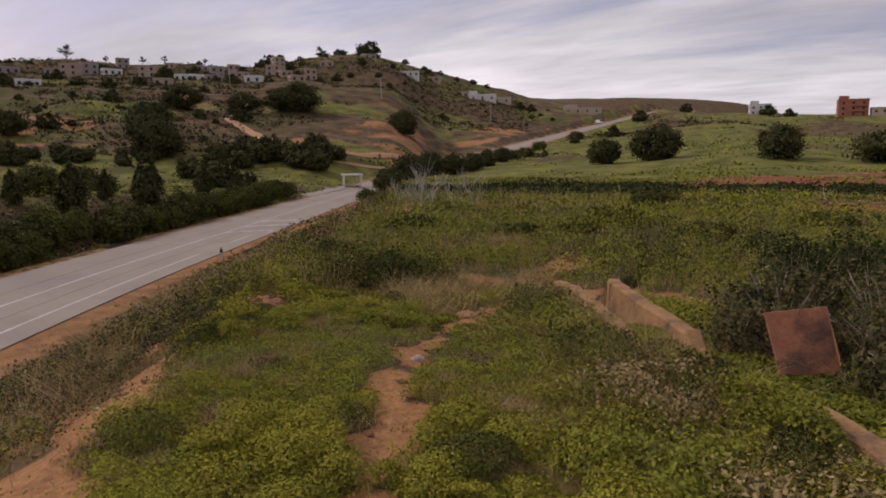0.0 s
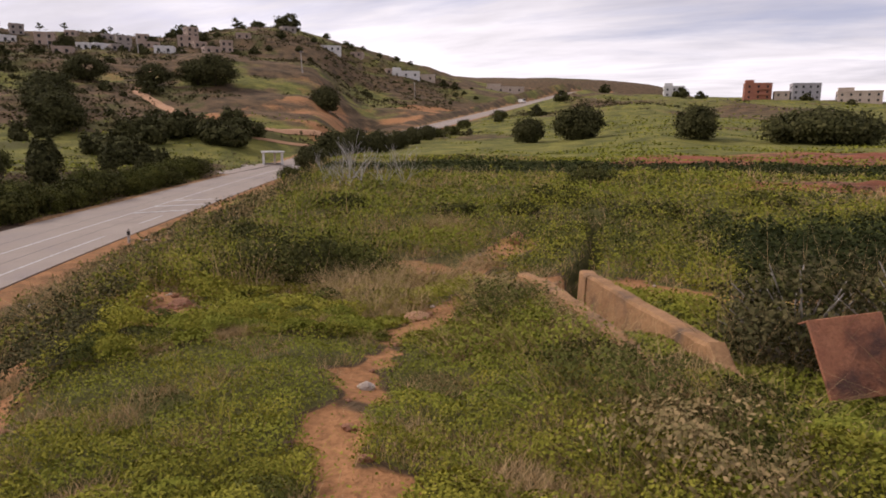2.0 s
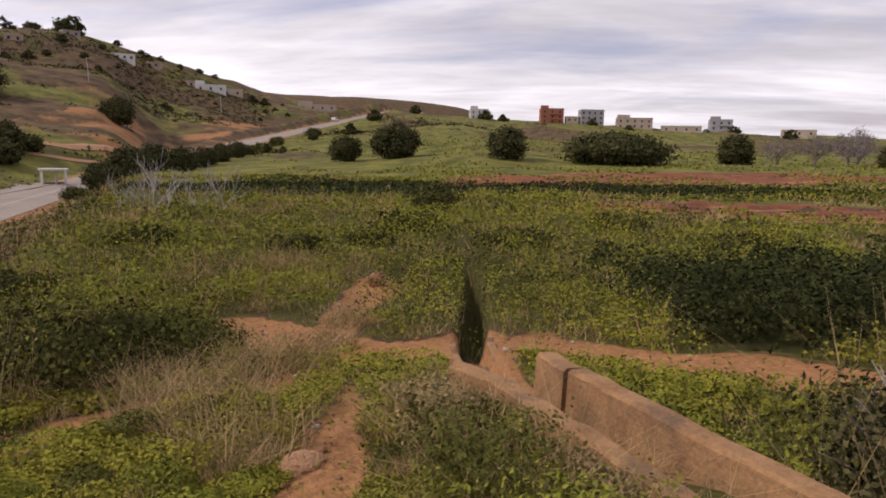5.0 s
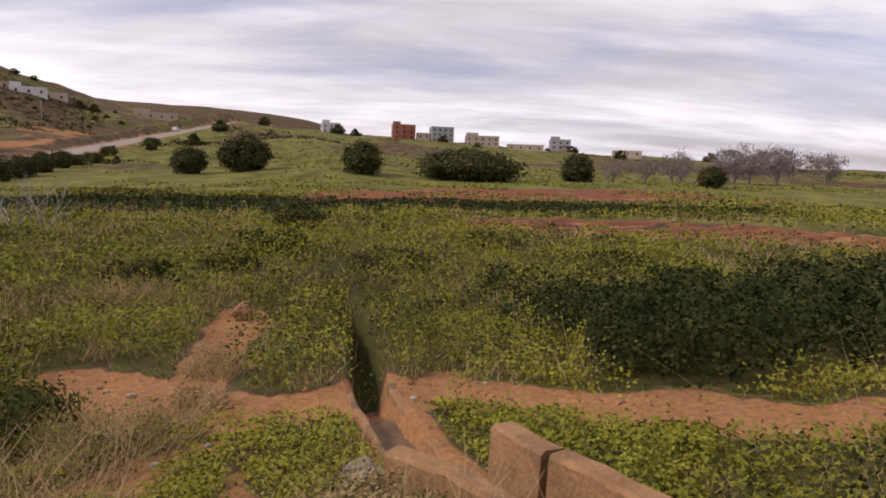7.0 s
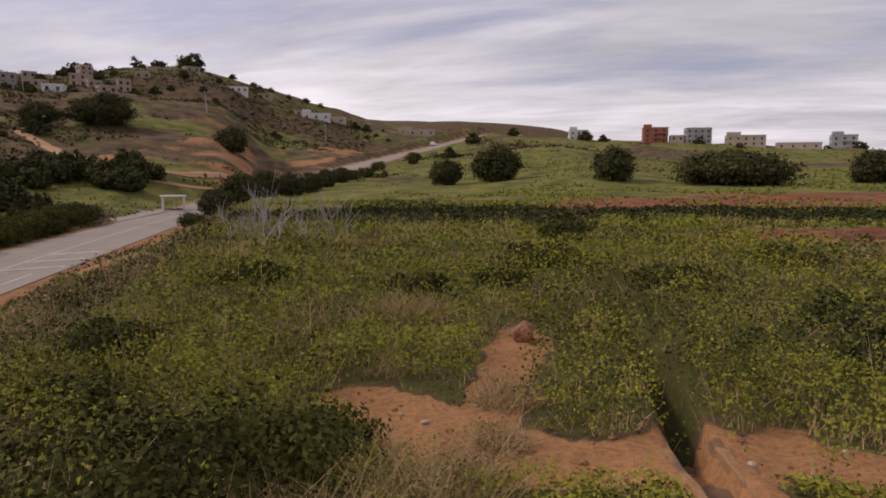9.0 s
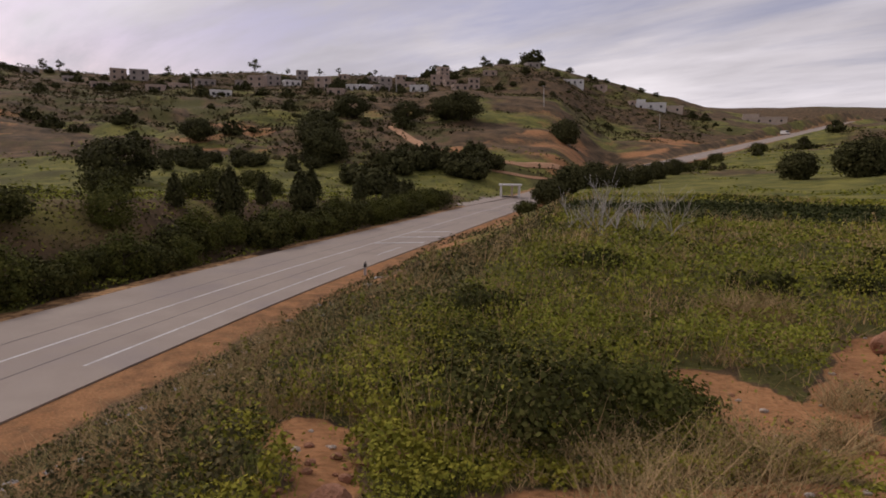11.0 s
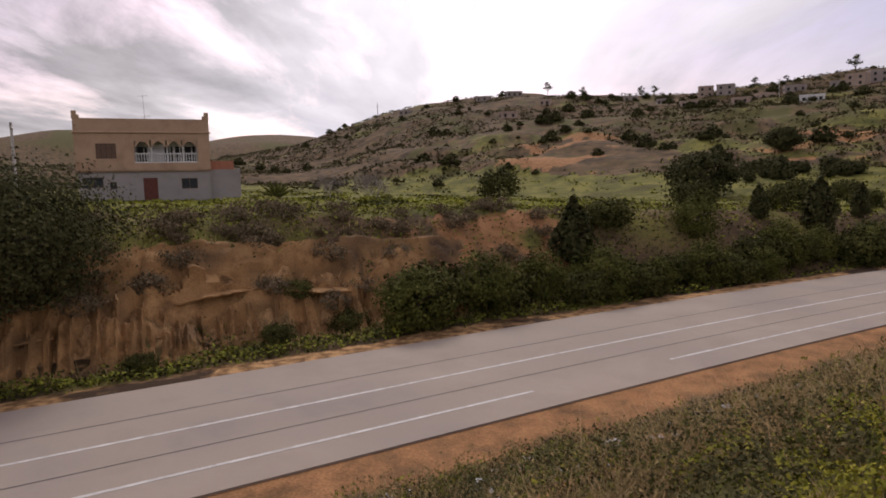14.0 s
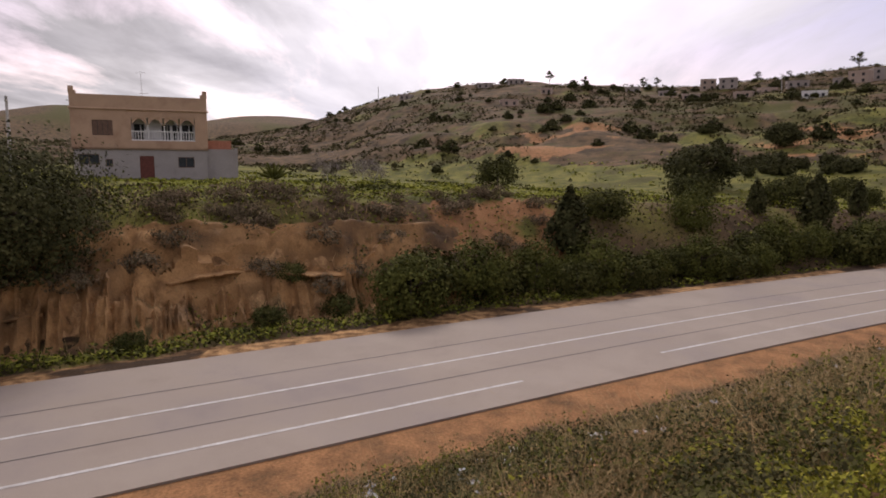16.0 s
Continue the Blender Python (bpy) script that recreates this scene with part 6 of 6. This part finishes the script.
def tall_weeds():
    """Upright leafy weeds and seed stalks that stand out of the cover."""
    k = 5200
    x1, y1, _ = scatter(k // 2, 5.5, 60, -70, 45, -0.3, 2.0, 0.5)
    x2, y2, _ = scatter(k // 2, 4.8, 40, -5, 105, -0.7, 4.6, 0.5)
    x, y = np.concatenate([x1, x2]), np.concatenate([y1, y2])
    off, at, rz = road_off(x, y)
    soil, lush, dark, pale = zones(x, y)
    lip = curve(y, *LIP)
    bank = smooth((lip + .6 - off) / 1.4)
    r_ = np.hypot(x, y - 5)
    wild = (r_ < 34) & ((bank > .3) | (y > 9.5)) & (weed_bed(x, y) < .2) & ((dark < .8) | (y < 18))
    keep = (off > 6.6) & (soil < .45) & (trail(x, y) > .2) & wild & (wave_noise(x, y, 1.6, 91) + .5 * wave_noise(x, y, 5, 92) > np.where(bank > .3, .15, -.15))
    x, y, bank = x[keep], y[keep], bank[keep]
    r = np.hypot(x + .4, y - 3.5)
    h = rng.uniform(.25, .75, len(x)) * np.where(bank > .5, 1.0, .95)
    per = 34
    cx, cy, ch, cr = (np.repeat(v, per) for v in (x, y, h, r))
    u = rng.random(len(cx))
    w = (.05 + .16 * ch) * (1.15 - u)
    px, py = cx + rng.normal(0, 1, len(cx)) * w, cy + rng.normal(0, 1, len(cx)) * w
    p = np.stack([px, py, land(px, py) + ch * u], 1)
    size = (.018 + .0022 * cr) * rng.uniform(.6, 1.4, len(cx))
    kind_ = np.repeat(rng.random(len(x)) - .5 * bank, per)
    for name, lo, hi, mat, label in (("straw_weeds", -1, .12, "straw", "withered straw-brown weeds"), ("dark_weeds", .12, .28, "mallow", "tall dark green weeds"), ("green_weeds", .28, .75, "fresh", "tall fresh green weeds"), ("yellow_weeds", .75, 2, "meadow", "tall yellow-green weeds")):
        m = (kind_ >= lo) & (kind_ < hi)
        stuff(name, slips(p[m], size[m] * 1.3, 1.1, .55), M[mat], label, "herbs", 3)
    f = np.stack([x, y, land(x, y)], 1)
    f = np.repeat(f, 3, 0) + np.c_[rng.normal(0, .07, (len(f) * 3, 2)), np.zeros(len(f) * 3)]
    hh, rr = np.repeat(h, 3), np.repeat(r, 3)
    stuff("seed_stalks", blades(f, hh * rng.uniform(.8, 1.4, len(f)), .003 + .0008 * rr, .3), M["dry"], "thin dry seed stalks among the weeds", "grass", 3)


tall_weeds()


def far_bank_herbs():
    x, y, r = scatter(150000, 22, 130, 8, 112, -0.7, 4.7, 0.9)
    off, at, rz = road_off(x, y)
    soil, lush, dark, pale = zones(x, y)
    keep = (off < -5.9) & (off > -60) & (rng.random(len(x)) > np.clip(pale * 1.0, 0, .8)) & (rng.random(len(x)) > np.clip(soil, 0, .95))
    x, y, r, off = (v[keep] for v in (x, y, r, off))
    z = land(x, y)
    n1, n2 = wave_noise(x, y, 1.4, 61), wave_noise(x, y, 4.0, 62)
    verge = off > -7.8
    top = (off < -12) & (off > -19)
    field = off <= -19
    h = np.where(verge, .3 + .2 * n1, np.where(field, .12, np.where(top, np.where(y > 16, .28, .5), .28) + .34 * n1 + .2 * n2))
    zz = z + np.clip(h, .05, 1.2) * rng.random(len(x))
    size = (.08 + .0026 * r) * rng.uniform(.6, 1.4, len(x))
    pick = rng.random(len(x))
    isdry = ~field & ~verge & (pick < .46 + .3 * n2)
    clump = wave_noise(x, y, 2.3, 63) + .5 * wave_noise(x, y, .8, 64)
    gone = ~field & ~verge & (off > -10.0) & (clump < .12) & (y < 24)
    isdry &= ~gone
    isdark = ~isdry & ~field & (pick < np.where(verge, .45, np.where(top & (y > 16), .45, .72))) & ~gone
    p = np.stack([x, y, zz], 1)
    rest = ~isdry & ~isdark & ~gone & (rng.random(len(x)) < np.where(field, .5, 1))
    stuff("bank_scrub", slips(p[isdark], size[isdark] * 1.2, .8, .75), M["dark"], "dark low scrub on the cut bank", "scrub", 3)
    stuff("bank_dry_scrub", slips(p[isdry], size[isdry] * 1.2, .9, .5), M["heath"], "brown dry scrub on the cut bank", "scrub", 3)
    g_ = (off < -6.8) & (off > -14) & (y < 26) & (rng.random(len(x)) < .16)
    xg, yg = x[g_], y[g_]
    f = np.stack([xg, yg, land(xg, yg)], 1)
    stuff("bank_grass", blades(f, rng.uniform(.2, .55, len(f)), .05, .3), M["dry"], "bleached dry grass on the cut bank", "grass", 3)
    stuff("field_herbs", slips(p[rest], size[rest] * 1.2, .5, .7), M["fresh"], "short green growth on the fields", "herbs", 3)


far_bank_herbs()


def hill_scrub():
    """Tufts over the slopes, in clumps."""
    k = 44000
    a = rng.uniform(-70, 98, k)
    r = np.sqrt(rng.uniform(150 ** 2, 430 ** 2, k))
    x, y = -np.sin(np.radians(a)) * r, 5 + np.cos(np.radians(a)) * r
    off, at, rz = road_off(x, y)
    w = wave_noise(x, y, 34, 71) + .7 * wave_noise(x, y, 12, 72)
    keep = (np.abs(off) > 9) & (w > np.where(a < -8, .75, np.where((a < 15) & (r < 310), .45, -.22))) & ((a < 45) | (r > 175)) & (trail(x, y) > 1.5)
    x, y = x[keep], y[keep]
    s = rng.uniform(.25, 1.1, len(x))
    per = 5
    cx, cy, cs = (np.repeat(v, per) for v in (x, y, s))
    px, py = cx + rng.normal(0, 1, len(cx)) * cs * .75, cy + rng.normal(0, 1, len(cx)) * cs * .75
    pz = land(px, py) + rng.random(len(cx)) * cs * .95
    stuff("hill_scrub", slips(np.stack([px, py, pz], 1), cs * rng.uniform(.8, 1.4, len(cx)), .9, .8), M["scrub"], "dark scrub tufts over the hillsides", "scrub", 3)


hill_scrub()


def field_tufts():
    """Low tufts over the fields on the near side of the valley."""
    x, y, r = scatter(30000, 44, 420, -75, 2, 0, 5, 0.4)
    off, at, rz = road_off(x, y)
    w = wave_noise(x, y, 9, 81) + .8 * wave_noise(x, y, 30, 82)
    keep = (off > 9) & (w > 0.0)
    x, y, r = x[keep], y[keep], r[keep]
    z = land(x, y) + .12
    stuff("field_tufts", leaves(np.stack([x, y, z], 1), .12 + .0032 * r, .6, .6), M["fresh"], "green tufts over the fields", "herbs")


field_tufts()


def valley_tufts():
    """Dark lines of growth over the terraced fields across the road."""
    x, y, r = scatter(42000, 45, 175, 3, 98, -0.7, 5, 0.4)
    off, at, rz = road_off(x, y)
    row = np.sin(.75 * (.45 * x + y) + 2.2 * wave_noise(x, y, 26, 95))
    w = wave_noise(x, y, 6, 96) + .7 * row
    keep = (off < -17) & (w > .05)
    x, y, r, w = x[keep], y[keep], r[keep], w[keep]
    z = land(x, y) + rng.random(len(x)) * .25
    p = np.stack([x, y, z], 1)
    for name, m, mat, label in (("valley_growth", w > .6, "dark", "dark terrace growth across the fields"), ("valley_crop", w <= .6, "fresh", "green crop rows across the fields")):
        stuff(name, slips(p[m], (.16 + .003 * r[m]) * rng.uniform(.7, 1.4, m.sum()), .7, .8), M[mat], label, "herbs", 3)


valley_tufts()


# ---------------------------------------------------------------- small things
def marker_post(x, y):
    ob = base("marker_post", pose(x, y, ground(x, y)), "short white roadside marker post with a black band", "post")
    bm = bmesh.new()
    box(bm, (-.07, -.05, -.2), (.07, .05, .82), .015)
    for v in bm.verts:
        if v.co.z > .7:
            v.co.z += v.co.x * .6
    part("post", bm, M["post"], ob)
    boxed("band", (-.074, -.054, .48), (.074, .054, .70), M["black"], ob)
    return ob


marker_post(-14.0, 40.6)
marker_post(-25.4, 38.0)


def shelter(x, y, rz):
    ob = base("bus_shelter", pose(x, y, ground(x, y) - .1, 0, 0, rz), "white-framed roadside bus shelter with an open front", "shelter")
    for px, py in ((-1.6, 0), (1.6, 0), (-1.6, 1.8), (1.6, 1.8)):
        boxed("pillar", (px - .14, py - .14, -.4), (px + .14, py + .14, 2.35), M["white"], ob, .02)
    boxed("roof", (-1.95, -.35, 2.35), (1.95, 2.1, 2.62), M["white"], ob, .03)
    boxed("back_wall", (-1.46, 1.68, -.4), (1.46, 1.86, .5), M["drab"], ob)
    boxed("bench", (-1.2, 1.1, .38), (1.2, 1.66, .48), M["cement"], ob)
    boxed("partition", (.2, .6, -.4), (.5, 1.66, 2.35), M["cream"], ob)
    return ob


shelter(-17.0, 121.5, 12)


def pole(x, y, h, rz=0):
    ob = base("utility_pole", pose(x, y, ground(x, y), 0, -3, rz), "pale concrete utility pole with a cross-arm", "pole")
    put("shaft", mesh_of("shaft", *tube([(0, 0, -.5), (0, 0, h)], [.16, .09], 8), M["post"]), ob)
    boxed("cross_arm", (-.9, -.06, h - .5), (.9, .06, h - .36), M["post"], ob)
    for k in (-.75, 0, .75):
        put("insulator", mesh_of("insulator", *tube([(k, 0, h - .36), (k, 0, h - .1)], [.05, .03], 6), M["black"]), ob)
    return ob


pole(-62.6, 0.2, 6.8)
for a_, d_ in ((34.5, 330), (18, 300), (5.5, 260), (24, 330), (-4, 330)):
    pole(*polar(a_, d_), 8)


def boulder(name, label, x, y, s, mat, seed, flat=.6, sink=.3, tilt=(0, 0, 0)):
    bm = bmesh.new()
    bmesh.ops.create_icosphere(bm, subdivisions=3 if s > .1 else 2, radius=1)
    for v in bm.verts:
        c = v.co.copy()
        v.co = c * (1 + .35 * noise.noise(c * 1.1 + Vector((seed * 3.7, 0, 0))) + .12 * noise.noise(c * 3 + Vector((0, seed, 0))))
        v.co = Vector((v.co.x * s, v.co.y * s * .8, v.co.z * s * flat))
    me = bpy.data.meshes.new(name)
    bm.to_mesh(me)
    bm.free()
    me.materials.append(mat)
    ob = new(name, me)
    ob.matrix_basis = pose(x, y, ground(x, y) + s * flat * (1 - 2 * sink), *tilt)
    return tagged(ob, label, "rock", "loose stones")


boulder("rock", "angular red-brown rock on bare earth", -2.32, 8.8, .13, M["rock"], 1, .6)
boulder("rock", "pale stone on the worn path", -0.24, 5.6, .06, M["stone"], 2, .6)
boulder("rock", "pale broken concrete lump at the ditch head", 1.50, 8.62, .15, M["rubble"], 3, .8, .1)
boulder("rock", "pale broken concrete lump at the ditch head", 1.62, 8.9, .12, M["rubble"], 4, .8, .1)
boulder("rock", "worn sandy hump of earth on the path", 0.25, 7.75, .15, M["sand"], 5, .3)
boulder("rock", "weathered earth-red rock at the end of the path", 2.96, 15.19, .17, M["rock"], 6, .9, .1)
gs = random.Random(12)
for n in range(110):
    w_, pts_ = gs.choice(TRAILS[:7])
    a_, b_ = gs.choice(list(zip(pts_, pts_[1:])))
    u_ = gs.random()
    x, y = a_[0] + (b_[0] - a_[0]) * u_ + gs.uniform(-w_, w_) * 1.1, a_[1] + (b_[1] - a_[1]) * u_ + gs.uniform(-w_, w_) * 1.1
    boulder("pebble", "small red stone on the bare earth", x, y, gs.uniform(.015, .045), M["rock"] if n % 4 else M["stone"], n, .6)

for n in range(46):
    boulder("pebble", "red-brown stone on the eroded bank edge", -2.45 + gs.gauss(0, .35), 8.9 + gs.gauss(0, .7), gs.uniform(.015, .055), M["rock"], n + 300, .65)


def scrap(x, y, s, seed):
    """A crumpled scrap of packaging."""
    gg = random.Random(seed)
    bm = bmesh.new()
    bmesh.ops.create_grid(bm, x_segments=4, y_segments=3, size=s)
    for v in bm.verts:
        v.co += Vector((gg.uniform(-.2, .2), gg.uniform(-.2, .2), gg.uniform(0, .8))) * s
    me = bpy.data.meshes.new("litter")
    bm.to_mesh(me)
    bm.free()
    me.materials.append(M["litter"])
    ob = new("litter", me)
    ob.matrix_basis = pose(x, y, ground(x, y) + .03, 0, 0, gg.uniform(0, 360))
    sol = ob.modifiers.new("thickness", "SOLIDIFY")
    sol.thickness = .006
    tagged(ob, "crumpled pale plastic scrap on the verge", "litter", "roadside litter")


for n in range(34):
    s_ = gs.uniform(4, 30)
    x, y = road_point(s_, gs.uniform(6.2, 9.5))
    scrap(x, y, gs.uniform(.06, .14), n)


for n in range(40):
    y_ = gs.uniform(7, 20)
    x_ = float(np.interp(y_, [7, 9.3, 11.1, 12.6, 20], [-6.2, -6.4, -6.7, -7.0, -8.6])) + gs.gauss(-.7, .8)
    scrap(x_, y_, gs.uniform(.03, .075), 60 + n)


def agave(x, y, s):
    ob = base("agave", pose(x, y, ground(x, y)), "grey-green agave rosette by the field", "plant")
    for k in range(16):
        a = k * 2.4
        e = .35 + .06 * k
        d = Vector((math.cos(a) * math.cos(e), math.sin(a) * math.cos(e), math.sin(e)))
        put("leaf", mesh_of("leaf", *tube([Vector((0, 0, .1)), d * s * .6, d * s * 1.3 + Vector((0, 0, -.1 * s))], [.12 * s, .1 * s, .01], 4), M["mallow"]), ob)
    return ob


agave(-80.5, 25.5, 2.0)


def van(x, y, rz):
    ob = base("van", pose(x, y, float(np.interp(y, ROAD[:, 1], ROAD[:, 2])), 0, 0, rz), "small white delivery van stopped on the far road", "van")
    bm = bmesh.new()
    box(bm, (-.9, -2.2, .35), (.9, 1.2, 2.1), .12)
    box(bm, (-.88, 1.2, .35), (.88, 2.3, 1.15), .1)
    part("body", bm, M["white"], ob)
    boxed("windscreen", (-.78, 1.19, 1.2), (.78, 1.3, 1.9), M["glass"], ob)
    for px in (-.85, .65):
        for py in (-1.4, 1.5):
            w = put("wheel", mesh_of("wheel", *tube([(px, py, .33), (px + .2, py, .33)], [.33, .33], 12), M["tyre"]), ob)
    return ob


van(84.5, 366.0, 210)


def mast(x, y, h):
    ob = base("radio_mast", pose(x, y, ground(x, y)), "thin antenna mast on the skyline", "mast")
    put("shaft", mesh_of("shaft", *tube([(0, 0, -.5), (0, 0, h)], [.25, .12], 5), M["cement"]), ob)
    return ob


mast(*polar(66.7, 384), 9)
